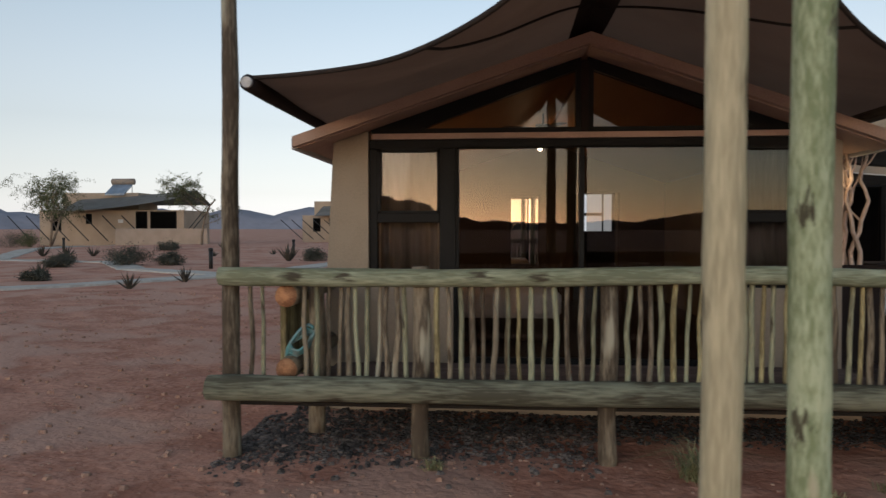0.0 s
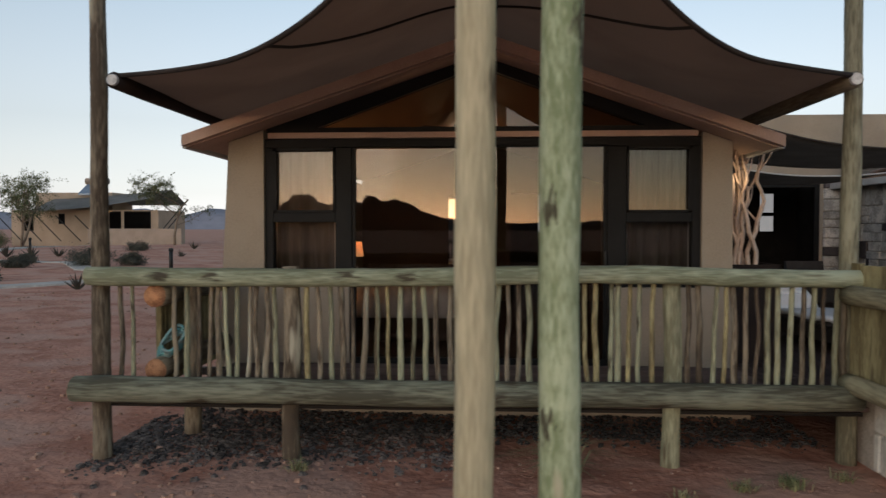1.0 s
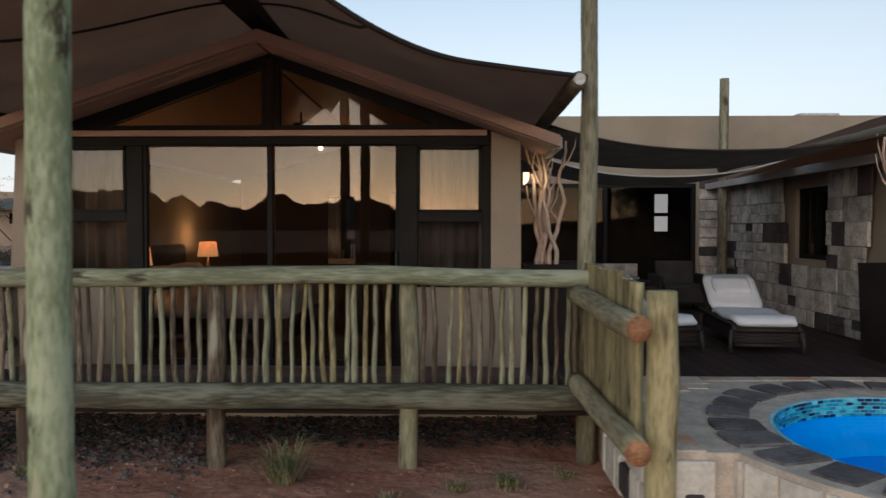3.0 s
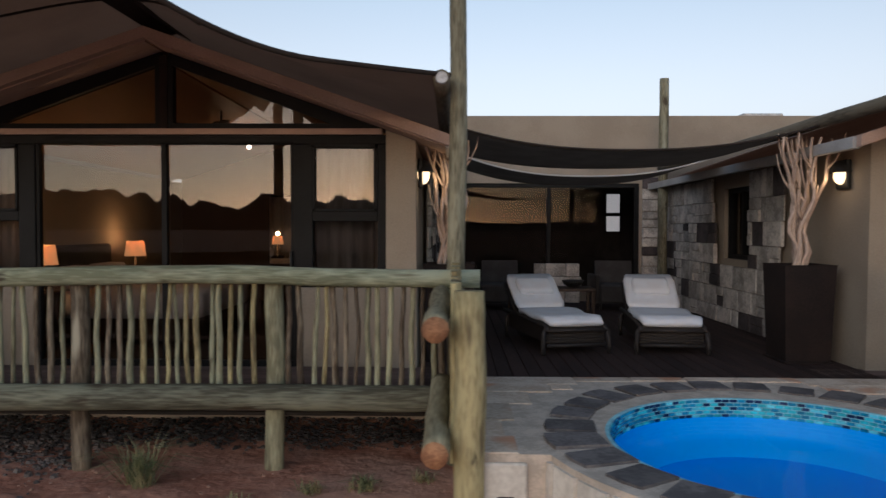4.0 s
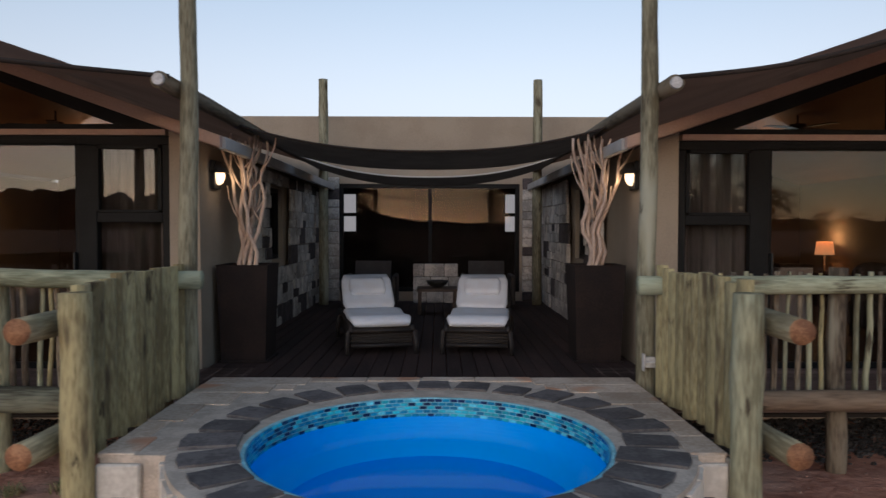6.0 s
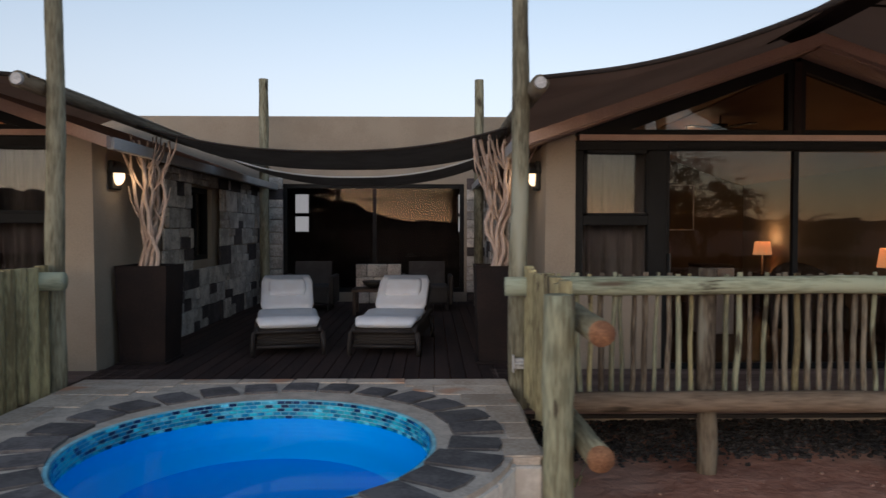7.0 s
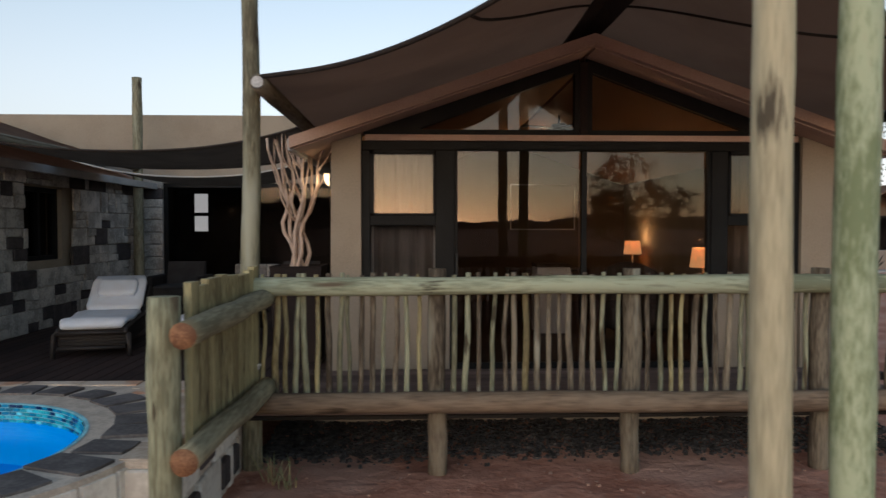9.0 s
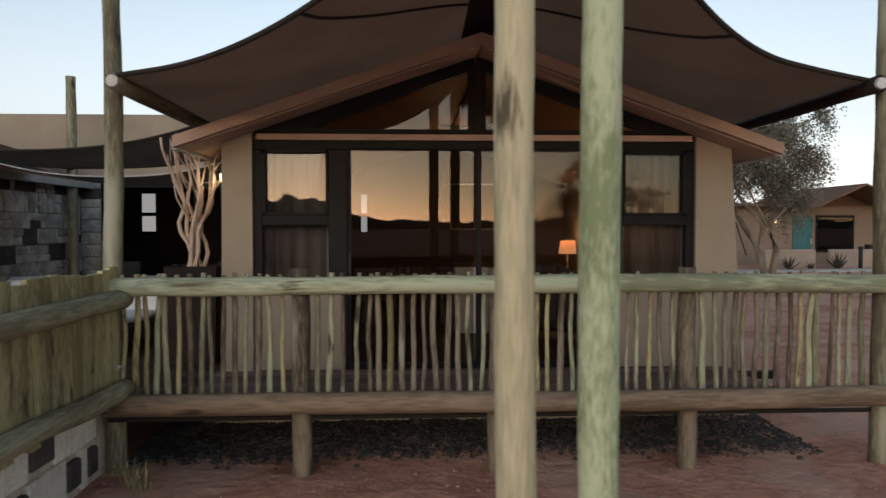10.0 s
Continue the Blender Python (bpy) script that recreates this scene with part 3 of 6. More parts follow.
        add("gable_infill", bm, CHAR)
    return house


FLY_W, FLY_BACK, FLY_F = 2.76, 13.2, 2.85
# the front edge of each half: height at its low run, curl towards the peak, where the curl begins, lift at the tip
FLY_HEM = {(-1, 1): (2.865, 2.54, 0.69, 0.015), (-1, -1): (2.88, 1.64, 0.618, 0.07), (1, 1): (2.875, 1.16, 0.866, 0.005), (1, -1): (2.888, 1.83, 0.667, 0.012)}


def fly_front(w):
    return FLY_F + (5.50 - FLY_F) * min(1, abs(w) / FLY_W) ** 0.6


def fly_z(w, y, s=1):
    """Height of the sheet: its free front edge blends into the slopes that lie over the roof."""
    r = min(1, abs(w) / FLY_W)
    low, curl, begin, tip = FLY_HEM[(s, 1 if w > 0 else -1)]
    edge = lambda q: low + curl * max(0.0, begin - q) ** 2 + tip * max(0.0, (q - 0.6) / 0.4) ** 1.5
    front = edge(r) + (3.95 - edge(0)) * (max(0.0, 0.33 - r) / 0.33) ** 2
    f = fly_front(w)
    t = max(0.0, min(1.0, (y - f) / max(0.3, 6.7 - f))) ** 1.2
    over = low + tip * 0.5 + (3.72 - low) * (1 - r) ** 1.15
    return front + (over - front) * t


def build_fly(s):
    X = lambda w: wx(s, w)
    fly = thing("canvas_fly", "brown canvas fly sheet stretched over a lodge roof", "canopy", (X(0), 5.5, 2.84), "canvas flies")
    inv = Matrix.Translation((-X(0), -5.5, -2.84))
    bm = bmesh.new()
    nu, nv = 64, 40
    grid = []
    for i in range(nu + 1):
        w = -FLY_W + 2 * FLY_W * i / nu
        f = fly_front(w)
        grid.append([bm.verts.new((X(w), f + (FLY_BACK - f) * (j / nv) ** 1.5, 0)) for j in range(nv + 1)])
        for v in grid[-1]:
            v.co.z = fly_z(w, v.co.y, s) + 0.012 * noise.noise((v.co.x * 1.3, v.co.y * 0.9, s * 3.0))
    for i in range(nu):
        for j in range(nv):
            bm.faces.new((grid[i][j], grid[i + 1][j], grid[i + 1][j + 1], grid[i][j + 1]))
    bmesh.ops.solidify(bm, geom=bm.faces[:], thickness=0.012)
    bm.transform(inv)
    part("sheet", bm, CANVAS, fly, smooth=True)
    # rolled hem on the front edge and seams from the edge to the gable
    bm = bmesh.new()
    pts = []
    for i in range(nu + 1):
        w = -FLY_W + 2 * FLY_W * i / nu
        pts.append((X(w), fly_front(w), fly_z(w, fly_front(w), s) - 0.005))
    tube(bm, pts, [0.018] * len(pts), 6)
    bm.transform(inv)
    part("front_hem", bm, HEM, fly, smooth=True)
    for sg in (-1, 1):
        bm = bmesh.new()
        pts = []
        for i in range(17):
            t = i / 16
            w = sg * (1.25 * (1 - t) + 0.04)
            y = fly_front(sg * 1.29) + (6.45 - fly_front(sg * 1.29)) * t ** 0.75
            pts.append((X(w), y, fly_z(w, y, s) - 0.018))
        tube(bm, pts, [0.011] * 17, 6)
        bm.transform(inv)
        part("seam", bm, HEM, fly, smooth=True)
    # wide dark webbing under the ridge
    bm, rows = bmesh.new(), []
    for i in range(13):
        y = 2.9 + 4.6 * i / 12
        half = 0.21 - 0.07 * i / 12
        rows.append([bm.verts.new((X(w), y, fly_z(w, y, s) - (0.034 if low else 0.022))) for w in (-half, 0.0, half) for low in (0, 1)])
    for r0, r1 in zip(rows, rows[1:]):
        for a, b in ((0, 2), (2, 4), (4, 5), (5, 3), (3, 1), (1, 0)):
            bm.faces.new((r0[a], r0[b], r1[b], r1[a]))
    bm.transform(inv)
    part("ridge_webbing", bm, HEM, fly, "wide dark webbing under the ridge")
    # side poles with pale sawn ends that hold the edges down
    for sg in (-1, 1):
        kw, kz = ((2.70, 2.845) if s < 0 else (2.735, 2.83)) if sg > 0 else ((-2.77, 2.90) if s < 0 else (-2.83, 2.86))
        bm = pole((X(kw), 5.46, kz), (X(kw), 12.9, kz), 0.065, 0.06, 3.3 * sg + s, 0.03)
        bm.transform(inv)
        part("edge_pole", bm, LOG_Y if sg > 0 else RUST, fly, smooth=True)
        bm = tube(bmesh.new(), [(X(kw), 5.455, kz), (X(kw), 5.43, kz)], [0.045, 0.042], 14)
        bm.transform(inv)
        part("end_cap", bm, PALE_END, fly, "pale round cap on the pole end")
    return fly


for s in (-1, 1):
    build_lodge(s)
    build_fly(s)


# ---- free-standing poles ----
def build_pole(name, x, y, z0, z1, r0, r1, mat, label, seed, bend=0.03, group=""):
    bm = pole((x, y, z0), (x, y, z1), r0, r1, seed, bend, 0.09, 26, 14)
    return solid(name, bm, mat, label, "pole", group, smooth=True)


for s in (-1, 1):
    for w, seed, mat in ((-2.97, 1.0, BROWNLOG), (2.81 if s < 0 else 2.85, 2.0, GREENLOG)):
        m = BROWNLOG if w < 0 and s < 0 else CORNERLOG
        build_pole("corner_pole", wx(s, w), 5.60 if w < 0 else 5.72, -0.1, 4.35, 0.075, 0.058, m, "tall weathered timber pole at the deck corner", seed * 3 + s, 0.05, "corner poles")
    py = 2.88 if s < 0 else 2.98
    beige, green = ((wx(s, 0.0), wx(s, 0.33)) if s < 0 else (wx(s, 0.26), wx(s, -0.065)))
    build_pole("tent_pole", beige, py, -0.1, 4.5, 0.078, 0.074, BEIGELOG, "thick peeled beige timber pole before the lodge", 4.4 + s, 0.02, "tent poles")
    build_pole("tent_pole", green, py, -0.1, 4.5, 0.080, 0.074, MOSSLOG, "thick greenish timber pole before the lodge", 6.1 + s, 0.03, "tent poles")
    build_pole("courtyard_pole", s * 1.89, 12.9, DECKZ, 4.40, 0.085, 0.08, CORNERLOG, "round timber pole rising through the shade sails", 8.8 + s, 0.02, "courtyard poles")


# ---- deck with fascia ----
def build_deck():
    deck = thing("deck_floor", "dark reddish-brown timber boards of the deck", "deck", (0, 7, DECKZ), kind="structure")
    boards = {}
    for y0, y1, xa, xb in ((5.92, 13.55, -2.1, 2.1),):
        x = xa
        while x < xb - 0.01:
            key = round(y1 - y0, 2)
            if key not in boards:
                me = bpy.data.meshes.new("board")
                b = boxed(0, 0.138, 0, y1 - y0, -0.03, 0, 0.004)
                b.to_mesh(me)
                b.free()
                me.materials.append(DECK)
                boards[key] = me
            o = new("board", boards[key])
            o.parent = deck
            o.location = (x, y0 - 7, 0)
            x += 0.145
    for s in (-1, 1):
        me = bpy.data.meshes.new("board")
        b = boxed(-2.95, 2.46, 0, 0.138, -0.03, 0, 0.004) if s > 0 else boxed(-2.46, 2.95, 0, 0.138, -0.03, 0, 0.004)
        b.to_mesh(me)
        b.free()
        me.materials.append(LITDECK)
        for k in range(11):
            o = new("board", me)
            o.parent = deck
            o.location = (s * RIDGE, 5.62 + k * 0.145 - 7, 0)
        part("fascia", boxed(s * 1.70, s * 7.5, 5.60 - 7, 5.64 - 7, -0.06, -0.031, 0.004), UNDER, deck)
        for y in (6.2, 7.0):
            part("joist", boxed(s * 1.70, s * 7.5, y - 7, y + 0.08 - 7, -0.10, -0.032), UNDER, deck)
        part("foundation", boxed(s * 2.0, s * 7.2, 7.0 - 7, 7.16 - 7, -0.62, -0.101), PLASTER, deck)
    part("front_trim", boxed(-1.72, 1.72, 5.88 - 7, 5.915 - 7, -0.14, -0.002, 0.004), DECK, deck)


build_deck()


# ---- pole railings ----
def build_railing(s):
    rng = random.Random(11 + s)
    dz, low = (0.0, 0.552) if s < 0 else (-0.035, 0.582)
    X = lambda w: wx(s, w)
    rail = thing("pole_railing", "rustic pole railing with crooked stick balusters", "railing", (X(0), 5.5, 0), "deck railings")
    inv = Matrix.Translation((-X(0), -5.5, 0))

    def add(name, bm, mat, label="", smooth=True):
        bm.transform(inv)
        return part(name, bm, mat, rail, label, smooth)

    add("top_rail", pole((X(-3.02), 5.50, 1.405 + dz), (X(2.98), 5.50, 1.405 + dz), 0.072, 0.066, 2.2 + s, 0.05, 0.12, 40, 14), GREENLOG_X)
    add("bottom_rail", pole((X(-3.08), 5.40, low + dz), (X(2.74), 5.40, low + dz), 0.098 if s < 0 else 0.078, 0.092 if s < 0 else 0.074, 5.2 + s, 0.04, 0.10, 40, 14), GREYLOG_X if s < 0 else BROWNLOG_X)
    for w in (-1.45, 0.0, 1.455):
        add("post", pole((X(w), 5.60, -0.08), (X(w), 5.60, (1.48 if s < 0 else 1.53) + dz), 0.072, 0.066, w * 3 + s, 0.03, 0.14, 14, 10), GREENLOG if w > 1 and s < 0 else BROWNLOG)
    w = -2.80
    while w < 2.80:
        if min(abs(w - k) for k in (-1.45, 0.0, 1.455)) > 0.095 and not (s < 0 and -2.66 < w < -2.36):
            lean, r = rng.uniform(-0.025, 0.025), rng.uniform(0.016, 0.026)
            top = (1.42 if s < 0 else 1.497) + dz + rng.uniform(-0.012, 0.008)
            pts, rad = [], []
            sd = rng.uniform(0, 90)
            for i in range(9):
                t = i / 8
                pts.append((X(w) + lean * t + 0.022 * noise.noise((sd, t * 2.6, 0)), 5.575 + 0.02 * noise.noise((sd, t * 2.6, 5)), 0.47 + dz + (top - 0.47 - dz) * t))
                rad.append(r * (1.05 - 0.2 * t) * (1 + 0.16 * noise.noise((sd, t * 8, 2))))
            add("baluster", tube(bmesh.new(), pts, rad, 7), (GREENLOG, BROWNLOG, SLAB)[rng.choice((0, 0, 1, 1, 2))])
        w += rng.uniform(0.068, 0.100)


for s in (-1, 1):
    build_railing(s)


# ---- fences of split poles beside the plunge pool ----
def build_fence(s):
    rng = random.Random(23 + s)
    x = s * 1.72
    fence = thing("pool_fence", "short fence of upright split poles on two round rails", "fence", (x, 3.92, 0), "pool fences")
    inv = Matrix.Translation((-x, -3.92, 0))

    def add(name, bm, mat, label="", smooth=True):
        bm.transform(inv)
        return part(name, bm, mat, fence, label, smooth)

    add("post", pole((x - s * 0.02, 3.92, -0.1), (x - s * 0.02, 3.92, 1.455), 0.082, 0.078, 3.0 + s, 0.02, 0.12, 14, 12), GREENLOG if s > 0 else SLAB)
    for z, sl in ((1.29, 0.0), (0.69, -0.045)):
        add("rail", pole((x + s * 0.145, 3.70, z), (x + s * 0.15, 5.50, z + sl), 0.066, 0.072, z * 9 + s, 0.03, 0.1, 12, 14, 1), [FENCERAIL, ENDGRAIN], "log rail with a sawn orange end")
    y, k = 4.06, 0
    while y < 5.52:
        wd = rng.uniform(0.11, 0.15)
        z1 = 1.50 + rng.uniform(-0.025, 0.02)
        poly = [(y + wd * 0.5 * (1 + math.cos(a)) , x + s * 0.075 - s * 0.06 * math.sin(a)) for a in [math.pi * i / 6 for i in range(7)]]
        bm = bmesh.new()
        prism(bm, [(q, p) for p, q in poly], "z", 0.56 + rng.uniform(-0.03, 0.02), z1)
        add("split_board", bm, SLAB, smooth=False)
        y += wd + 0.006
        k += 1
    if s > 0:
        bm = bmesh.new()
        box(bm, x - 0.045, x + 0.035, 5.585, 5.625, 0.745, 0.825, 0.008)
        box(bm, x - 0.062, x - 0.048, 5.575, 5.63, 0.72, 0.85, 0.004)
        box(bm, x + 0.038, x + 0.085, 5.56, 5.60, 0.755, 0.795, 0.006)
        tube(bm, [(x - 0.05, 5.57, 0.79), (x + 0.10, 5.57, 0.79)], [0.011, 0.011], 8)
        add("latch", bm, PALE_END, "pale grey gate latch", False)


for s in (-1, 1):
    build_fence(s)


# ---- plunge pool and its stone surround ----
PX, PY, PR, PZ = 0.08, 4.23, 0.975, 0.62
CX, CY = 0.10, 4.35  # centre of the coping ring, set back from the basin


def build_pool():
    pool = thing("plunge_pool", "round plunge pool with bright blue water in a stone surround", "pool", (PX, PY, 0))
    inv = Matrix.Translation((-PX, -PY, 0))

    def add(name, bm, mat, parent=pool, label="", smooth=False):
        bm.transform(inv)
        return part(name, bm, mat, parent, label, smooth)

    # basin: lining as a bowl with a deeper round floor
    bm = bmesh.new()
    prof = [(PR, PZ - 0.128), (PR, PZ - 0.24), (PR * 0.96, PZ - 0.28), (PR * 0.90, PZ - 0.30), (PR * 0.84, PZ - 0.36)]
    n = 64
    rings = [[bm.verts.new((PX + r * math.cos(2 * math.pi * k / n), PY + r * math.sin(2 * math.pi * k / n), z)) for k in range(n)] for r, z in prof]
    for r0, r1 in zip(rings, rings[1:]):
        for k in range(n):
            bm.faces.new((r0[k], r0[(k + 1) % n], r1[(k + 1) % n], r1[k]))
    add("lining", bm, POOLBLUE, smooth=True)
    bm = bmesh.new()
    bm.faces.new([bm.verts.new((PX + PR * 0.84 * math.cos(2 * math.pi * k / n), PY + PR * 0.84 * math.sin(2 * math.pi * k / n), PZ - 0.36)) for k in range(n)])
    add("pool_floor", bm, POOLDEEP)
    bm = bmesh.new()
    bm.faces.new([bm.verts.new((PX + (PR - 0.005) * math.cos(2 * math.pi * k / n), PY + (PR - 0.005) * math.sin(2 * math.pi * k / n), PZ - 0.128)) for k in range(n)])
    bm.transform(inv)
    me = bpy.data.meshes.new("water")
    bm.to_mesh(me)
    bm.free()
    me.materials.append(WATER)
    w = tagged(new("water", me), "still clear blue water")
    w.parent = pool
    w.visible_shadow = False
    # surround: mortar bed with a round hole, its front rounded about the pool
    ro = 1.425
    bm = bmesh.new()

    def outline_at(a):
        """Where the ray at angle a from the ring's centre leaves the surround."""
        c, sn = math.cos(a), math.sin(a)
        if sn * ro < 3.985 - CY:
            return (CX + ro * c, CY + ro * sn)
        d = 99
        if sn > 1e-6:
            d = min(d, (5.88 - CY) / sn)
        if sn < -1e-6:
            d = min(d, max(ro, (3.985 - CY) / sn))
        if c > 1e-6:
            d = min(d, (1.64 - CX) / c)
        if c < -1e-6:
            d = min(d, (-1.64 - CX) / c)
        return (CX + d * c, CY + d * sn)

    m = 240
    top_o, top_i, low_o, low_i = [], [], [], []
    for k in range(m):
        a = 2 * math.pi * k / m
        ox, oy = outline_at(a)
        ix, iy = PX + (PR + 0.012) * math.cos(a), PY + (PR + 0.012) * math.sin(a)
        top_o.append(bm.verts.new((ox, oy, PZ - 0.012)))
        top_i.append(bm.verts.new((ix, iy, PZ - 0.012)))
        low_o.append(bm.verts.new((ox, oy, -0.1)))
        low_i.append(bm.verts.new((ix, iy, PZ - 0.6)))
    for k in range(m):
        j = (k + 1) % m
        bm.faces.new((top_o[k], top_o[j], top_i[j], top_i[k]))
        bm.faces.new((low_o[k], low_o[j], top_o[j], top_o[k]))
        bm.faces.new((top_i[k], top_i[j], low_i[j], low_i[k]))
    add("surround", bm, MORTAR)
    # coping: dark wedge stones
    rng = random.Random(5)
    nst = 26
    for k in range(nst):
        a0 = 2 * math.pi * (k + 0.04 + rng.uniform(-0.02, 0.03)) / nst
        a1 = 2 * math.pi * (k + 0.96 + rng.uniform(-0.03, 0.02)) / nst
        am = (a0 + a1) / 2
        rr = 1.355 + rng.uniform(-0.03, 0.03)
        # the stones keep clear of the basin, which lies off the ring's centre
        ox, oy = CX - PX, CY - PY
        along = ox * math.cos(am) + oy * math.sin(am)
        rim = -along + math.sqrt(along * along + (PR + 0.02) ** 2 - ox * ox - oy * oy)
        ri = max(rim + 0.006, 1.06 + 0.04 * math.sin(am) + rng.uniform(-0.015, 0.015)) if math.sin(am) > -0.25 else rim + 0.012
        da, db = 0.004, 0.022 + rng.uniform(0, 0.014)
        poly = [(ri + 0.008, a0 + da), (ri, am), (ri + 0.008, a1 - da), (rr, a1 - db), (rr + 0.01, am), (rr, a0 + db)]
        bm = bmesh.new()
        prism(bm, [(CX + r * math.cos(a), CY + r * math.sin(a)) for r, a in poly], "z", PZ - 0.03, PZ + rng.uniform(0.0, 0.008))
        add("coping_stone", bm, COPING)
    # mosaic band under the rim, five rows of small tiles in pale grout
    seg, half, high = 116, 0.0238, 0.0098
    meshes = []
    for mat in MOSAIC:
        me = bpy.data.meshes.new("mosaic_tile")
        b = boxed(-half, half, -0.006, 0.0, -high, high, 0.002)
        b.to_mesh(me)
        b.free()
        me.materials.append(mat)
        meshes.append(me)
    joined = bmesh.new()
    for row in range(5):
        z = PZ - 0.024 - 0.0252 * row
        for k in range(seg):
            a = 2 * math.pi * (k + 0.5 * (row % 2)) / seg
            which = rng.choices((0, 1, 2, 3), (5, 6, 3, 2))[0]
            px, py = PX + (PR + 0.004) * math.cos(a), PY + (PR + 0.004) * math.sin(a)
            if 0.06 * math.pi < a < 0.94 * math.pi:
                o = new("mosaic_tile", meshes[which])
                o.parent = pool
                o.matrix_local = Matrix.Translation((px - PX, py - PY, z)) @ Matrix.Rotation(a - math.pi / 2, 4, "Z")
            else:
                t = Matrix.Translation((px, py, z)) @ Matrix.Rotation(a - math.pi / 2, 4, "Z")
                c = [t @ Vector(v) for v in ((-half, -0.006, -high), (half, -0.006, -high), (half, -0.006, high), (-half, -0.006, high))]
                f = joined.faces.new([joined.verts.new(v) for v in c])
                f.material_index = which
    add("mosaic_band", joined, MOSAIC)["kind"] = "stuff"
    # grout behind the tiles
    bm = bmesh.new()
    ring = [[bm.verts.new((PX + r * math.cos(2 * math.pi * k / 96), PY + r * math.sin(2 * math.pi * k / 96), z)) for k in range(96)] for r, z in ((PR + 0.0085, PZ - 0.15), (PR + 0.0085, PZ - 0.010), (PR + 0.03, PZ - 0.0085))]
    for r0, r1 in zip(ring, ring[1:]):
        for k in range(96):
            bm.faces.new((r0[k], r0[(k + 1) % 96], r1[(k + 1) % 96], r1[k]))
    add("grout", bm, GROUT, label="pale turquoise grout behind the mosaic")
    # paving slabs between ring and edges
    cells = []
    for sg in (-1, 1):
        cells += [(sg * 1.635, sg * 1.26, 5.03, 5.36), (sg * 1.635, sg * 1.08, 5.37, 5.62), (sg * 1.635, sg * 0.86, 5.63, 5.875), (sg * 1.07, sg * 0.92, 5.46, 5.62),
                  (sg * 0.85, sg * 0.42, 5.735, 5.875), (sg * 0.41, sg * 0.01, 5.755, 5.875), (sg * 1.635, sg * 1.41, 4.62, 5.02), (sg * 1.635, sg * 1.49, 4.30, 4.61), (sg * 1.635, sg * 1.44, 3.99, 4.29)]
    for x0, x1, y0, y1 in cells:
        add("paving_slab", boxed(x0, x1, y0, y1, PZ - 0.03, PZ + rng.uniform(-0.006, -0.001), 0.004), PAVING)
    # facing stones on the retaining wall
    for k in range(54):
        a = math.pi + 0.17 + (math.pi - 0.30) * (k % 18) / 18 + 0.05
        row = k // 18
        z0, z1 = 0.0 + row * 0.195, 0.186 + row * 0.195
        a += 0.06 * (row % 2)
        h = (math.pi - 0.30) / 18 * 0.475
        c = [(CX + r * math.cos(b), CY + r * math.sin(b)) for r, b in ((1.40, a - h), (1.445, a - h * 0.9), (1.445 + rng.uniform(0, 0.012), a + h * 0.9), (1.40, a + h))]
        bm = prism(bmesh.new(), c, "z", z0, z1)
        add("facing_stone", bm, DARKSTONE if rng.random() < 0.16 else WHITESTONE)
    for sg in (-1, 1):
        for row in range(2):
            y = 4.03
            while y < 5.45:
                ln = rng.uniform(0.22, 0.46)
                z0, z1 = row * 0.29, row * 0.29 + 0.28
                t = 1.665 + rng.uniform(0, 0.014)
                if rng.random() < 0.35:
                    add("facing_stone", boxed(sg * 1.62, sg * (t + 0.008), y, min(y + ln * 0.6, 5.5), z0 + 0.05, z1 - 0.04, 0.012), DARKSTONE)
                    add("facing_stone", boxed(sg * 1.62, sg * t, y + ln * 0.6 + 0.012, min(y + ln - 0.012, 5.52), z0, z1, 0.012), WHITESTONE)
                else:
                    add("facing_stone", boxed(sg * 1.62, sg * t, y, min(y + ln - 0.012, 5.5), z0, z1, 0.012), WHITESTONE)
                y += ln
        for row in range(2):
            add("facing_stone", boxed(sg * 1.40, sg * 1.63, 3.95, 3.984, row * 0.29, 0.28 + row * 0.29, 0.010), WHITESTONE)
        add("facing_stone", boxed(sg * 1.46, sg * 1.56, 3.94, 3.983, 0.24, 0.40, 0.010), DARKSTONE)


build_pool()


# ---- courtyard: stone cladding, back wall, sails ----
def clad(s):
    """Irregular stone cladding on the courtyard side of a lodge."""
    rng = random.Random(31 + s)
    wall = thing("stone_cladding", "pale rubble stone cladding with scattered dark stones", "stone wall", (s * 2.10, 11, DECKZ), kind="structure")
    z = 0.0

    def lay(y, ln, z, h):
        zz = DECKZ + z
        if y + ln > 9.70 and y < 10.80 and zz + h > 1.36 and zz < 2.36:
            if y < 9.60:
                ln = 9.70 - y
            else:
                return
        dark = rng.random() < 0.15
        t = rng.uniform(0.03, 0.06)
        b = boxed(-t if s > 0 else t, 0.0, 0.003, ln - 0.003, 0.003, h - 0.003, 0.009)
        for v in b.verts:
            v.co += Vector((0, rng.uniform(-0.006, 0.006), rng.uniform(-0.006, 0.006)))
        o = part("stone", b, DARKSTONE if dark else STONE, wall)
        o.location = (0, y - 11, z)

    while z < 2.05:
        h = min(rng.uniform(0.22, 0.36), 2.10 - z)
        y = 8.75 + rng.uniform(-0.12, 0.08)
        while y < 13.5:
            kind = rng.random()
            if kind < 0.22:
                ln = rng.uniform(0.12, 0.18)
                lay(y, ln, z, h)
            elif kind < 0.62:
                ln, cut = rng.uniform(0.24, 0.42), rng.uniform(0.4, 0.6)
                lay(y, ln, z, h * cut)
                lay(y, ln, z + h * cut, h * (1 - cut))
            else:
                ln = rng.uniform(0.28, 0.55)
                lay(y, ln, z, h)
            y += ln
        z += h


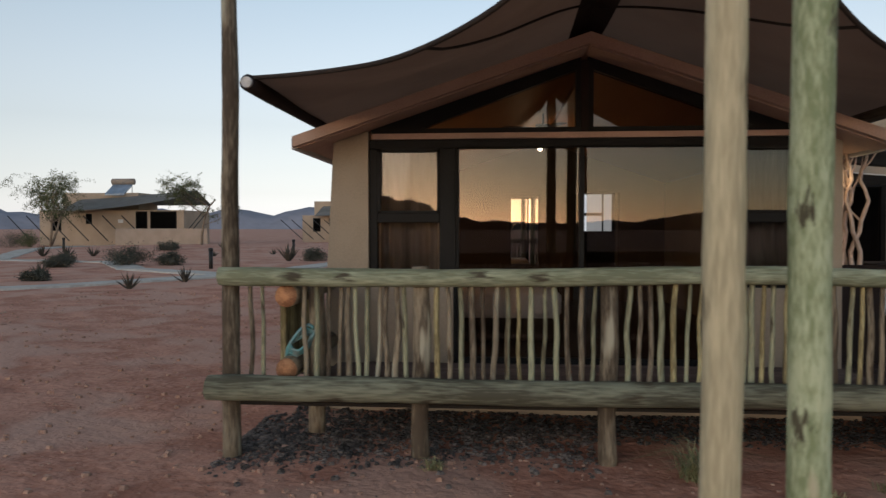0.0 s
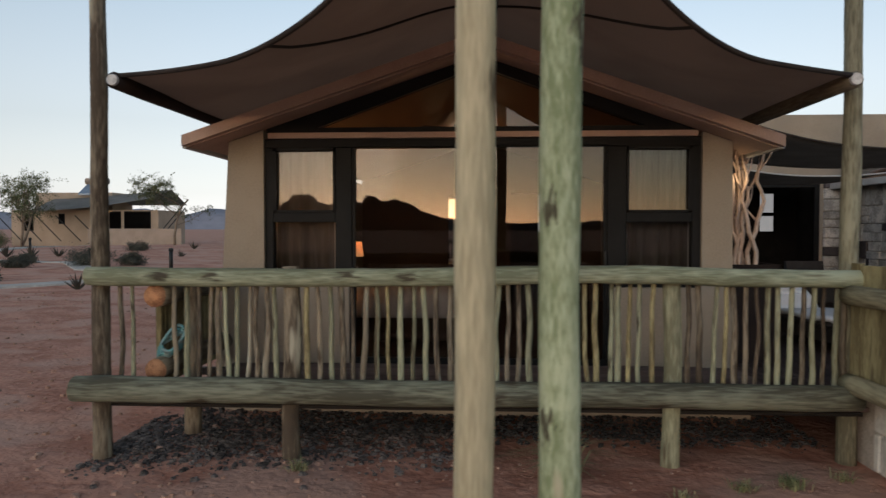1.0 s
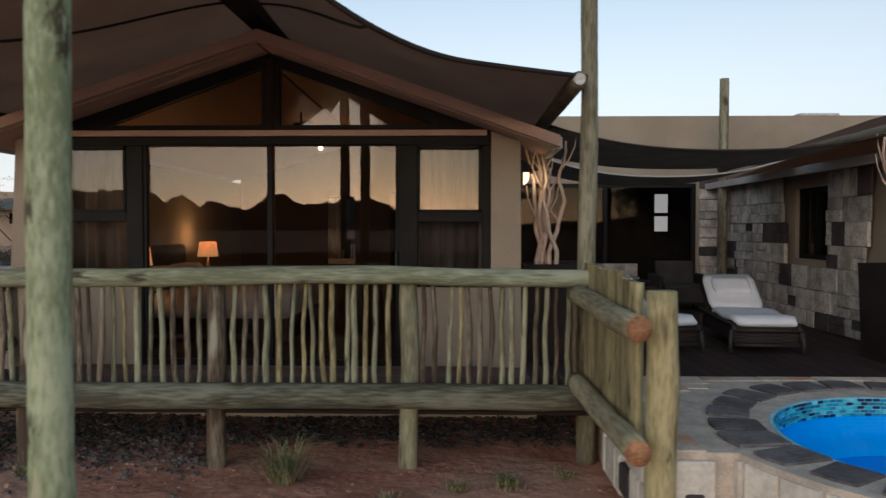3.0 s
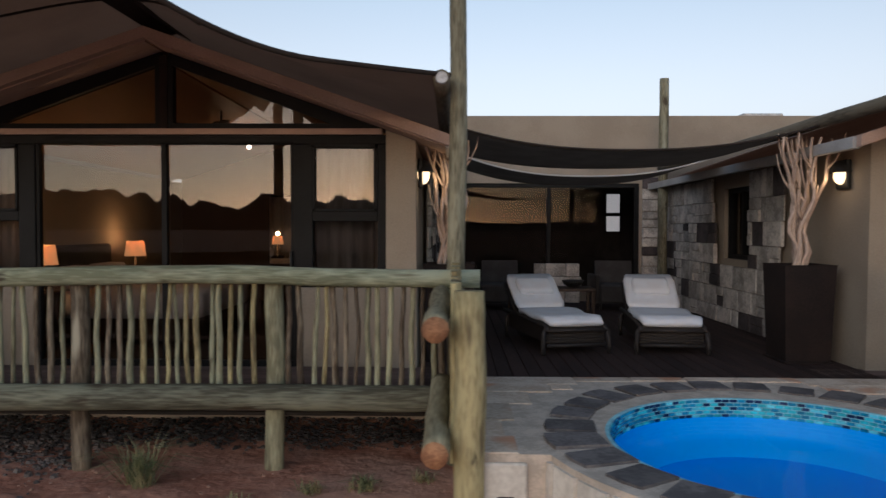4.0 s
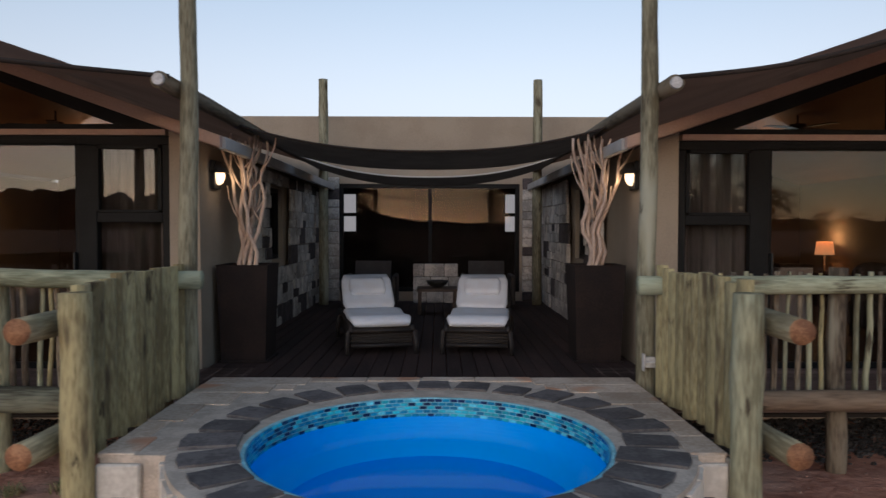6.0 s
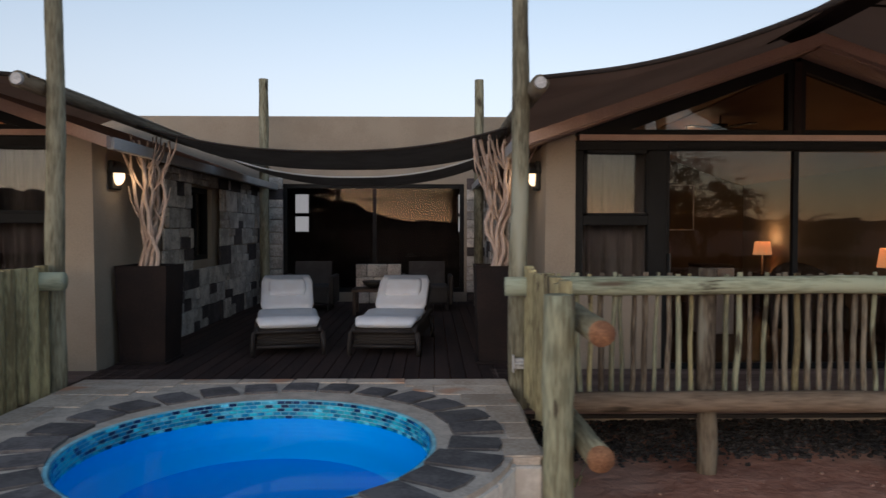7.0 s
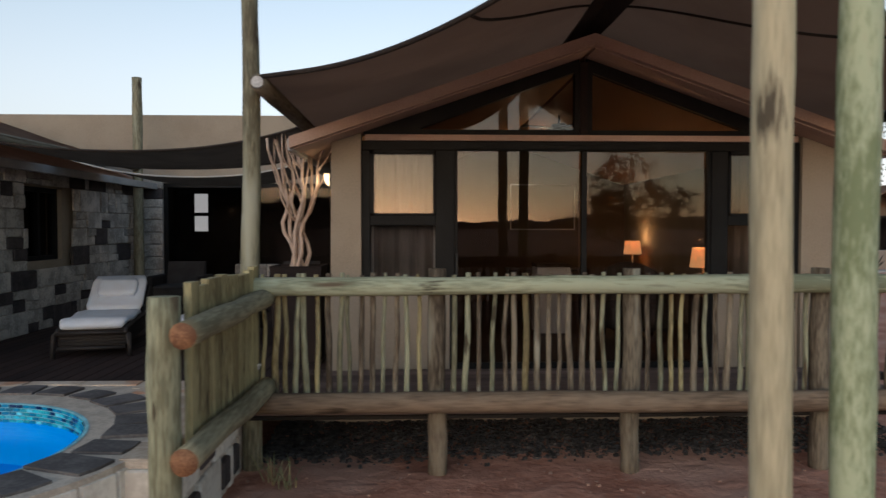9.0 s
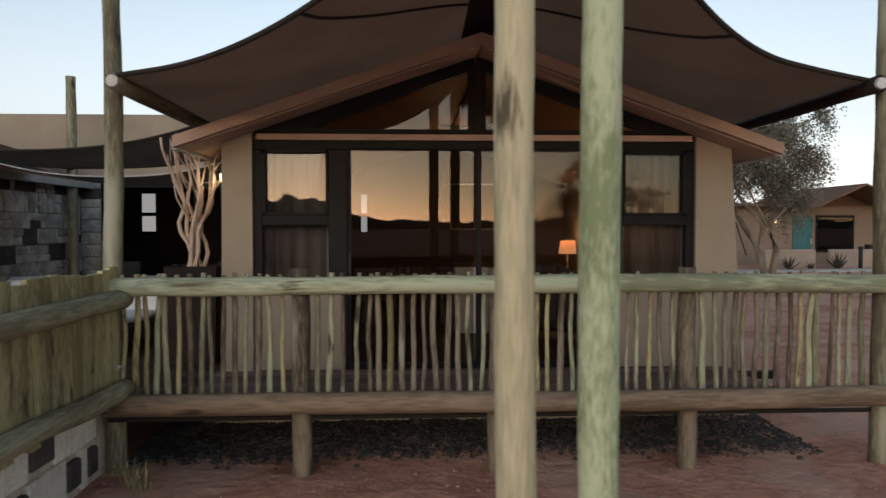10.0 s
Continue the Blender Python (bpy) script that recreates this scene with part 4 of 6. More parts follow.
def build_courtyard():
    # back wall with a wide window
    for name, a in (("wall_back_a", (-6.6, -4.02, 13.62, 13.9, 0.1, 3.87)), ("wall_back_e", (-3.18, -1.72, 13.62, 13.9, 0.1, 3.87)), ("wall_back_f", (-4.02, -3.18, 13.62, 13.9, 2.44, 3.87)), ("wall_back_b", (1.66, 6.6, 13.62, 13.9, 0.1, 3.87)),
                    ("wall_back_c", (-1.72, 1.66, 13.62, 13.9, 2.62, 3.87)), ("wall_back_d", (-1.72, 1.66, 13.62, 13.9, 0.1, 0.60))):
        solid(name, boxed(*a), PLASTER, "tan plastered parapet wall", "wall", kind="structure")
    win = thing("window_back", "wide dark sliding window at the end of the courtyard", "window", (0, 13.7, 0.6), kind="structure")
    inv = Matrix.Translation((0, -13.7, -0.6))
    for a, b, z0, z1 in ((-1.72, -1.64, 0.6, 2.62), (1.58, 1.66, 0.6, 2.62), (-1.64, 1.58, 2.54, 2.62), (-1.64, 1.58, 0.6, 0.68), (-0.05, 0.02, 0.68, 2.54)):
        bm = boxed(a, b, 13.64, 13.74, z0, z1, 0.005)
        bm.transform(inv)
        part("frame", bm, CHAR, win)
    for a, b in ((-1.64, -0.05), (0.02, 1.58)):
        bm = boxed(a, b, 13.68, 13.69, 0.68, 2.54)
        bm.transform(inv)
        part("pane", bm, DIMPANE, win).visible_shadow = False
    # middle room walls borrow the dark sofa colour so the room looks unlit
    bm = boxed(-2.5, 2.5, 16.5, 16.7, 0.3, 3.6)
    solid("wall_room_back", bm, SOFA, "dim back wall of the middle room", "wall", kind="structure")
    solid("ceiling", boxed(-6.6, 6.6, 13.9, 16.7, 3.60, 3.75), PALE_PLASTER, "flat roof slab of the middle room", "ceiling", kind="structure")
    solid("floor_room", boxed(-2.5, 2.5, 13.9, 16.5, 0.2, DECKZ), DARKWOOD, "dark floor of the middle room", "floor", kind="structure")
    # lights at both ends of the middle room's rear wall; their panes emit the daylight
    for x in (-1.88, 1.81):
        lit = thing("rear_window", "slim two-light window with glowing panes in the dark room", "window", (x, 16.49, 1.72), "rear windows")
        for z0, z1 in ((0.0, 0.34), (0.42, 0.84)):
            part("pane", boxed(-0.15, 0.15, -0.012, 0.0, z0, z1), DAYPANE, lit)
        for a in ((-0.18, -0.15, -0.03, 0.87), (0.15, 0.18, -0.03, 0.87), (-0.15, 0.15, 0.34, 0.42), (-0.15, 0.15, -0.03, 0.0), (-0.15, 0.15, 0.84, 0.87)):
            part("frame_bar", boxed(a[0], a[1], -0.024, 0.0, a[2], a[3]), CHAR, lit)
    # made-up passage behind the west lodge, added to set a glowing window deep
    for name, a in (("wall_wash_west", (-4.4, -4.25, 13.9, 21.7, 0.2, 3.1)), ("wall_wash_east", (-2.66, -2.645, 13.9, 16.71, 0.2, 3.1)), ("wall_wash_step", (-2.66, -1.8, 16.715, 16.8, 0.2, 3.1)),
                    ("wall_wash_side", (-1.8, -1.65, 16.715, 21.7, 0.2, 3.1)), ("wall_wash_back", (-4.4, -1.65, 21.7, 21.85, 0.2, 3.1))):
        solid(name, boxed(*a), ROOMWALL, "dim plastered wall of the added rear passage", "wall", kind="structure")
    solid("ceiling_wash", boxed(-4.4, -1.65, 13.9, 21.85, 3.102, 3.25), ROOMWALL, "low ceiling of the added rear passage", "ceiling", kind="structure")
    solid("floor_wash", boxed(-4.25, -1.8, 13.56, 21.7, 0.2, DECKZ - 0.004), DARKWOOD, "dark floor of the added rear passage", "floor", kind="structure")
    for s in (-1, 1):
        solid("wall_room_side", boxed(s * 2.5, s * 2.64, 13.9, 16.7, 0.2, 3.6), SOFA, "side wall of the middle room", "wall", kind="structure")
        clad(s)
        # stones flanking the back window
        st = thing("stone_pier", "narrow pale stone pier beside the back window", "stone wall", (s * 1.88, 13.6, DECKZ), kind="structure")
        rng = random.Random(7 + s)
        z = 0.0
        while z < 2.1:
            h = rng.uniform(0.14, 0.26)
            part("stone", boxed(-0.17, 0.17, -0.05 - rng.uniform(0, 0.02), 0.02, z + 0.005, z + h - 0.005, 0.012), DARKSTONE if rng.random() < 0.2 else STONE, st)
            z += h
    solid("air_conditioner", boxed(3.68, 4.45, 13.95, 14.35, 3.75, 3.97, 0.02), PALE_END, "pale air-conditioner box on the flat roof", "air conditioner")
    # two hanging shade sails
    for name, y0, y1, z0, z1, sag, mat, lab in (("shade_sail", 7.4, 9.5, 2.80, 2.76, 0.235, SAIL, "dark shade sail sagging between the lodges"),
                                             ("shade_sail", 9.7, 11.3, 2.80, 2.76, 0.33, SAIL, "dark shade sail with a pale hem over the courtyard")):
        sail = thing(name, lab, "shade sail", (0, y0, z0), "shade sails")
        bm = bmesh.new()
        grid = []
        for i in range(25):
            u = -1 + 2 * i / 24
            grid.append([])
            for j in range(9):
                t = j / 8
                y = y0 + (y1 - y0) * t + 0.30 * (1 - u * u) * (1 - 2 * t) * 0.5
                z = z0 + (z1 - z0) * t - sag * (1 - abs(u) ** 2.4)
                grid[-1].append(bm.verts.new((u * 1.84, y - y0, z - z0)))
        for i in range(24):
            for j in range(8):
                bm.faces.new((grid[i][j], grid[i + 1][j], grid[i + 1][j + 1], grid[i][j + 1]))
        edge = [v.co.copy() for v in (g[0] for g in grid)]
        bmesh.ops.solidify(bm, geom=bm.faces[:], thickness=0.008)
        part("cloth", bm, mat, sail, smooth=True)
        part("hem", tube(bmesh.new(), edge, [0.012] * len(edge), 6), SAILPALE if y0 > 9 else HEM, sail, smooth=True)


build_courtyard()


# ---- courtyard furniture ----
def build_lounger():
    """A sun lounger, head towards +y, origin on the floor at its middle."""
    lg = thing("sun_lounger", "dark woven sun lounger with white cushions", "sun lounger", group="sun loungers")
    hw, y0, yb, y1 = 0.33, -0.80, 0.30, 0.78
    for sg in (-1, 1):
        part("side_rail", tube(bmesh.new(), [(sg * hw, y0 - 0.06, 0.25), (sg * hw, y0, 0.30), (sg * hw, yb, 0.31), (sg * hw, y1, 0.31)], [0.028] * 4, 8), RATTAN, lg, smooth=True)
        for y in (y0 - 0.03, 0.55):
            part("leg", tube(bmesh.new(), [(sg * (hw - 0.01), y + 0.03, 0.31), (sg * (hw + 0.03), y - 0.01, 0.24), (sg * (hw + 0.045), y - 0.02, 0.10), (sg * (hw + 0.04), y - 0.02, 0.0)], [0.026, 0.028, 0.026, 0.024], 8), RATTAN, lg, smooth=True)
    for y, z in ((y0 - 0.05, 0.26), (y0 - 0.05, 0.10), (0.55, 0.30)):
        part("crossbar", tube(bmesh.new(), [(-hw, y, z), (hw, y, z)], [0.022] * 2, 8), RATTAN, lg, smooth=True)
    part("seat_panel", boxed(-hw, hw, y0, y1 - 0.1, 0.12, 0.31), RATTAN, lg)
    for k in range(5):
        part("weave_strand", tube(bmesh.new(), [(-hw, y0 - 0.012, 0.14 + 0.03 * k), (0, y0 - 0.016, 0.14 + 0.03 * k), (hw, y0 - 0.012, 0.14 + 0.03 * k)], [0.008] * 3, 6), RATTAN, lg, smooth=True)
    back = prism(bmesh.new(), [(yb, 0.30), (y1 + 0.04, 0.64), (y1 + 0.06, 0.61), (yb + 0.02, 0.27)], "x", -hw, hw)
    part("back_panel", back, RATTAN, lg)
    part("back_strut", tube(bmesh.new(), [(-hw + 0.05, y1 - 0.05, 0.60), (-hw + 0.05, y1 - 0.02, 0.31)], [0.014, 0.014], 6), RATTAN, lg)
    part("back_strut", tube(bmesh.new(), [(hw - 0.05, y1 - 0.05, 0.60), (hw - 0.05, y1 - 0.02, 0.31)], [0.014, 0.014], 6), RATTAN, lg)

    def pad(pts, thick, w, name, label=""):
        bm = bmesh.new()
        n, rows = 12, []
        for i, (y, z, ny, nz) in enumerate(pts):
            row = []
            for k in range(n):
                a = 2 * math.pi * k / n
                c, sn = math.cos(a), math.sin(a)
                e = lambda v: math.copysign(abs(v) ** 0.32, v)
                q = 1 - 0.10 * (i in (0, len(pts) - 1))
                row.append(bm.verts.new((e(c) * w * q, y + ny * e(sn) * thick * q, z + nz * e(sn) * thick * q + 0.006 * noise.noise((c * 3, y * 6, i)))))
            rows.append(row)
        for r0, r1 in zip(rows, rows[1:]):
            for k in range(n):
                bm.faces.new((r0[k], r0[(k + 1) % n], r1[(k + 1) % n], r1[k]))
        bm.faces.new(rows[0])
        bm.faces.new(rows[-1][::-1])
        return part(name, bm, CUSHION, lg, label, True)

    pad([(y0 - 0.05 + (yb - y0 + 0.02) * i / 8, 0.36 + 0.012 * math.sin(i * 1.3) - (0.03 if i == 0 else 0), 0, 1) for i in range(9)], 0.034, hw + 0.01, "seat_cushion")
    pad([(yb - 0.02 + 0.53 * i / 6, 0.36 + 0.38 * i / 6, -0.58, 0.81) for i in range(7)], 0.028, hw - 0.01, "back_cushion")
    pad([(yb + 0.16 + 0.24 * i / 4, 0.54 + 0.17 * i / 4, -0.58, 0.81) for i in range(5)], 0.034, hw - 0.10, "pillow")
    return lg


first = build_lounger()
first.matrix_basis = pose(-0.645, 8.75, DECKZ, 0, 0, 12)
copy_thing(first, pose(0.635, 8.75, DECKZ, 0, 0, -6))


def build_planter(s):
    rng = random.Random(41 + s)
    p = thing("tall_planter", "tall tapered dark rusted planter holding bleached branches", "planter", (1.755 if s > 0 else -1.83, 7.68, DECKZ), "tall planters")
    bm = bmesh.new()
    prof = [(0.222, 0.02), (0.255, 0.965), (0.26, 0.985), (0.235, 0.985), (0.228, 0.92)]
    rings = [[bm.verts.new((a * r, b * r, z)) for a, b in ((-1, -1), (1, -1), (1, 1), (-1, 1))] for r, z in prof]
    for r0, r1 in zip(rings, rings[1:]):
        for k in range(4):
            bm.faces.new((r0[k], r0[(k + 1) % 4], r1[(k + 1) % 4], r1[k]))
    bm.faces.new(rings[0][::-1])
    bm.faces.new(rings[-1])
    part("pot", bm, RUST, p)
    part("foot_plate", boxed(-0.25, 0.25, -0.25, 0.25, 0.0, 0.022, 0.004), RUST, p)
    for k in range(8):
        a = rng.uniform(0, 2 * math.pi)
        d = Vector((math.cos(a) * 0.14, math.sin(a) * 0.10, 1.0)).normalized()
        q = Vector((rng.uniform(-0.10, 0.10), rng.uniform(-0.08, 0.08), 0.90))
        pts, rad = [q.copy()], [0.026]
        n = 13
        sd = rng.uniform(0, 50)
        for i in range(n):
            t = (i + 1) / n
            side = Vector((noise.noise((sd, t * 5.2, 0)), noise.noise((sd, t * 5.2, 8)), 0))
            q = q + (d * 0.105 + side * 0.085)
            q.x = max(-0.30, min(0.30, q.x))
            pts.append(q.copy())
            rad.append(0.026 * (1 - 0.5 * t) * (1 + 0.12 * noise.noise((sd, t * 14, 4))))
        bm = tube(bmesh.new(), pts, rad, 6)
        for j in (5, 8, 10):
            if rng.random() < 0.75:
                b = pts[j]
                dd = Vector((rng.uniform(-1, 1), rng.uniform(-0.6, 0.6), 0.9)) * 0.11
                tube(bm, [b, b + dd * 0.8 + Vector((0, 0, 0.02)), b + dd * 1.5 + Vector((0, 0, 0.09)), b + dd * 1.7 + Vector((0, 0, 0.2))], [0.013, 0.011, 0.009, 0.006], 5)
        part("branch", bm, DRIFT, p, smooth=True)


for s in (-1, 1):
    build_planter(s)


def build_wall_lamp(s):
    at = (s * 2.09, 7.54, 2.315)
    lamp = thing("wall_lamp", "lit round bulkhead wall lamp with a dark hood", "wall lamp", at, "wall lamps")
    bm = bmesh.new()
    bmesh.ops.create_uvsphere(bm, u_segments=16, v_segments=10, radius=0.085)
    for v in bm.verts:
        v.co.z *= 1.15
        v.co.x *= 0.75
    part("glass", bm, LAMPGLASS, lamp, "frosted glowing glass", True)
    bm = bmesh.new()
    rows = []
    for i in range(6):
        b = radians(8 + 82 * i / 5)
        rows.append([bm.verts.new((0.125 * math.cos(b) * math.cos(a) * 0.85, 0.125 * math.cos(b) * math.sin(a), 0.145 * math.sin(b))) for a in [2 * math.pi * k / 16 for k in range(16)]])
    for r0, r1 in zip(rows, rows[1:]):
        for k in range(16):
            bm.faces.new((r0[k], r0[(k + 1) % 16], r1[(k + 1) % 16], r1[k]))
    part("hood", bm, BLACK, lamp, smooth=True)
    part("back_plate", boxed(s * 0.005, s * 0.05, -0.11, 0.11, -0.14, 0.15, 0.01), BLACK, lamp)
    l = new("wall_lamp_light", bpy.data.lights.new("wall_lamp_light", "POINT"))
    l.data.energy, l.data.color, l.data.shadow_soft_size = 0.3, (1.0, 0.72, 0.4), 0.06
    l.location = (at[0] - s * 0.16, at[1], at[2] - 0.05)


for s in (-1, 1):
    build_wall_lamp(s)


def build_seating():
    for x in (-0.99, 0.97):
        ch = thing("lounge_chair", "low grey upholstered lounge chair at the back of the courtyard", "lounge chair", (x, 12.3, DECKZ), "lounge chairs")
        part("seat", boxed(-0.36, 0.36, -0.30, 0.32, 0.12, 0.42, 0.03), SOFA, ch)
        b = prism(bmesh.new(), [(0.26, 0.40), (0.36, 0.79), (0.44, 0.79), (0.40, 0.14), (0.30, 0.14)], "x", -0.31, 0.31)
        part("backrest", b, SOFA, ch)
        for sg in (-1, 1):
            part("armrest", boxed(sg * 0.36, sg * 0.44, -0.30, 0.40, 0.10, 0.58, 0.02), RATTAN, ch)
            for y in (-0.26, 0.34):
                part("leg", boxed(sg * 0.34 - 0.02, sg * 0.34 + 0.02, y - 0.02, y + 0.02, 0.0, 0.13), RATTAN, ch)
    sofa = thing("low_wall", "low whitish stone wall section behind the chairs", "wall", (0.1, 13.3, DECKZ), kind="structure")
    rng = random.Random(3)
    for r in range(3):
        x = -0.42
        while x < 0.38:
            ln = rng.uniform(0.2, 0.4)
            part("stone", boxed(x, x + ln - 0.01, -0.06, 0.06, r * 0.24, r * 0.24 + 0.23, 0.012), STONE, sofa)
            x += ln
    tb = thing("coffee_table", "small dark coffee table with a dark bowl on it", "table", (0.12, 11.7, DECKZ))
    part("top", boxed(-0.32, 0.32, -0.25, 0.25, 0.36, 0.41, 0.008), DARKWOOD, tb)
    for sx in (-1, 1):
        for sy in (-1, 1):
            part("leg", boxed(sx * 0.28 - 0.025, sx * 0.28 + 0.025, sy * 0.21 - 0.025, sy * 0.21 + 0.025, 0, 0.36), DARKWOOD, tb)
    bowl = bmesh.new()
    rows = [[bowl.verts.new((r * math.cos(2 * math.pi * k / 14), r * math.sin(2 * math.pi * k / 14), z)) for k in range(14)] for r, z in ((0.07, 0), (0.15, 0.05), (0.18, 0.11), (0.165, 0.11), (0.06, 0.03))]
    for r0, r1 in zip(rows, rows[1:]):
        for k in range(14):
            bowl.faces.new((r0[k], r0[(k + 1) % 14], r1[(k + 1) % 14], r1[k]))
    bowl.faces.new(rows[0][::-1])
    bowl.faces.new(rows[-1])
    ob = solid("bowl", bowl, BLACK, "dark bowl on the coffee table", "bowl", smooth=True)
    ob.location = (0.12, 11.7, DECKZ + 0.412)


build_seating()


# ---- rooms behind the glass ----
def build_curtain(x0, x1, y, z0, z1, seed, mat=None):
    bm = bmesh.new()
    n = 72
    lo, hi = [], []
    for i in range(n + 1):
        t = i / n
        yy = y + 0.05 * math.sin(t * 38 + seed + 1.5 * math.sin(t * 9)) + 0.015 * math.sin(t * 71 + seed)
        lo.append(bm.verts.new((x0 + (x1 - x0) * t, yy, z0)))
        hi.append(bm.verts.new((x0 + (x1 - x0) * t, y + (yy - y) * 0.7, z1)))
    for i in range(n):
        bm.faces.new((lo[i], lo[i + 1], hi[i + 1], hi[i]))
    bmesh.ops.solidify(bm, geom=bm.faces[:], thickness=0.006)
    return solid("curtain", bm, mat or CURTAIN, "grey curtain hanging in folds behind a window", "curtain", "curtains", smooth=True)


def build_table_lamp(x, y, z, r, group):
    lp = thing("table_lamp", "lit bedside lamp with a warm drum shade", "table lamp", (x, y, z), group)
    bm = bmesh.new()
    n = 24
    rows = [[bm.verts.new((q * math.cos(2 * math.pi * k / n), q * math.sin(2 * math.pi * k / n), h)) for k in range(n)] for q, h in ((r, 0.30), (r * 0.8, 0.30 + 1.45 * r))]
    for k in range(n):
        bm.faces.new((rows[0][k], rows[0][(k + 1) % n], rows[1][(k + 1) % n], rows[1][k]))
    bmesh.ops.solidify(bm, geom=bm.faces[:], thickness=0.004)
    part("shade", bm, SHADE, lp, smooth=True)
    part("stem", tube(bmesh.new(), [(0, 0, 0), (0, 0, 0.02), (0, 0, 0.021), (0, 0, 0.36)], [0.08, 0.08, 0.02, 0.015], 12), DARKWOOD, lp, smooth=True)
    l = new("table_lamp_light", bpy.data.lights.new("table_lamp_light", "POINT"))
    l.data.energy, l.data.color, l.data.shadow_soft_size = 3.4, (1.0, 0.57, 0.24), 0.05
    l.location = (x, y, z + 0.36 + 1.45 * r)


MIRROR = material("mirror", (0.9, 0.9, 0.9), 0.02, metal=1.0, colour2=(0.88, 0.88, 0.88), bump=0.0)
WHITEFRAME = material("white_frame", (0.7, 0.7, 0.7), 0.6, scale=4)
CHROME = material("dark_bronze", (0.05, 0.035, 0.025), 0.4, scale=6)


def build_room(s):
    X = lambda w: wx(s, w)
    if s < 0:
        bed = thing("bed", "made double bed with white linen and a padded headboard", "bed", (X(-1.15), 9.4, DECKZ), "beds")
        inv = Matrix.Translation((-X(-1.15), -9.4, -DECKZ))

        def add(parent, name, bm, mat, smooth=False):
            bm.transform(inv)
            return part(name, bm, mat, parent, smooth=smooth)

        add(bed, "base", boxed(X(-2.1), X(-0.15), 8.50, 10.30, DECKZ, 0.78, 0.02), DARKWOOD)
        add(bed, "mattress", boxed(X(-2.12), X(-0.12), 8.46, 10.34, 0.70, 1.02, 0.06), LINEN, True)
        add(bed, "headboard", boxed(X(-2.22), X(-2.13), 8.3, 10.5, DECKZ, 1.55, 0.04), SOFA)
        add(bed, "throw", boxed(X(-0.75), X(-0.10), 8.44, 10.36, 0.74, 1.04, 0.05), LINEN, True)
        for y in (8.95, 9.85):
            add(bed, "pillow", boxed(X(-2.08), X(-1.70), y - 0.34, y + 0.34, 1.03, 1.30, 0.09), LINEN, True)
    if s > 0:
        ch = thing("armchair", "dark upholstered armchair with a rounded back", "armchair", (X(-1.05), 8.9, DECKZ))
        part("seat", boxed(-0.36, 0.36, -0.34, 0.34, 0.14, 0.46, 0.05), SOFA, ch)
        rows = []
        bk = bmesh.new()
        for i in range(13):
            t = math.pi * i / 12
            x, y = 0.44 * math.cos(t), -0.05 + 0.42 * math.sin(t)
            z = 0.62 + 0.32 * math.sin(t)
            k = 0.84
            rows.append([bk.verts.new((x, y, 0.12)), bk.verts.new((x, y, z)), bk.verts.new((x * k, y * k, z)), bk.verts.new((x * k, y * k, 0.12))])
        for r0, r1 in zip(rows, rows[1:]):
            for q in range(4):
                bk.faces.new((r0[q], r0[(q + 1) % 4], r1[(q + 1) % 4], r1[q]))
        bk.faces.new(rows[0])
        bk.faces.new(rows[-1][::-1])
        part("backrest", bk, SOFA, ch, smooth=True)
        for sx in (-1, 1):
            for sy in (-1, 1):
                part("leg", boxed(sx * 0.30 - 0.02, sx * 0.30 + 0.02, sy * 0.27 - 0.02, sy * 0.27 + 0.02, 0, 0.14), DARKWOOD, ch)
    for w, y in (((-1.75, 8.12), (-1.9, 10.72)) if s < 0 else ((-1.58, 8.12), (-2.0, 12.1))):
        ns = thing("nightstand", "dark wooden nightstand with a lit lamp on it", "nightstand", (X(w - 0.1), y, DECKZ), "nightstands")
        part("body", boxed(-0.2, 0.2, -0.18, 0.18, 0.06, 0.60, 0.01), DARKWOOD, ns)
        part("top", boxed(-0.22, 0.22, -0.20, 0.20, 0.602, 0.63, 0.005), DARKWOOD, ns)
        build_table_lamp(X(w), y, DECKZ + 0.63, 0.15, "bedside lamps")
    # curtains behind the side windows and at the door edges
    for sg in (-1, 1):
        build_curtain(X(sg * 1.37), X(sg * 2.17), FACE + 0.22, DECKZ + 0.02, 2.60, sg + s)
    if s < 0:
        m = thing("wall_mirror", "tall narrow mirror on the dark room wall", "mirror", (-4.92, 13.34, 1.12))
        part("glass", boxed(-0.25, 0.25, -0.012, 0.0, 0.0, 1.26), MIRROR, m)
        for a in ((-0.275, -0.25, -0.025, 1.285), (0.25, 0.275, -0.025, 1.285), (-0.25, 0.25, 1.26, 1.285), (-0.25, 0.25, -0.025, 0.0)):
            part("frame_bar", boxed(a[0], a[1], -0.02, 0.0, a[2], a[3]), DARKWOOD, m)
        # bright panes at the end of the added passage, glowing by themselves
        m = thing("rear_window", "two-light window with glowing panes in the added rear passage", "window", (-2.45, 21.69, 1.70))
        for a in ((-0.43, 0.15, 0.0, 0.46), (-0.43, 0.15, 0.55, 1.10), (0.20, 0.44, 0.0, 1.10)):
            part("pane", boxed(a[0], a[1], -0.012, 0.0, a[2], a[3]), DAYPANE, m)
        for a in ((-0.47, -0.43, -0.04, 1.14), (0.15, 0.20, 0.0, 1.10), (0.44, 0.48, -0.04, 1.14), (-0.43, 0.15, 0.46, 0.55), (-0.43, 0.44, -0.04, 0.0), (-0.43, 0.44, 1.10, 1.14)):
            part("frame_bar", boxed(a[0], a[1], -0.024, 0.0, a[2], a[3]), CHAR, m)
    else:
        m = thing("wall_picture", "dark picture in a thin white frame", "picture", (X(-0.70), 13.34, 1.78))
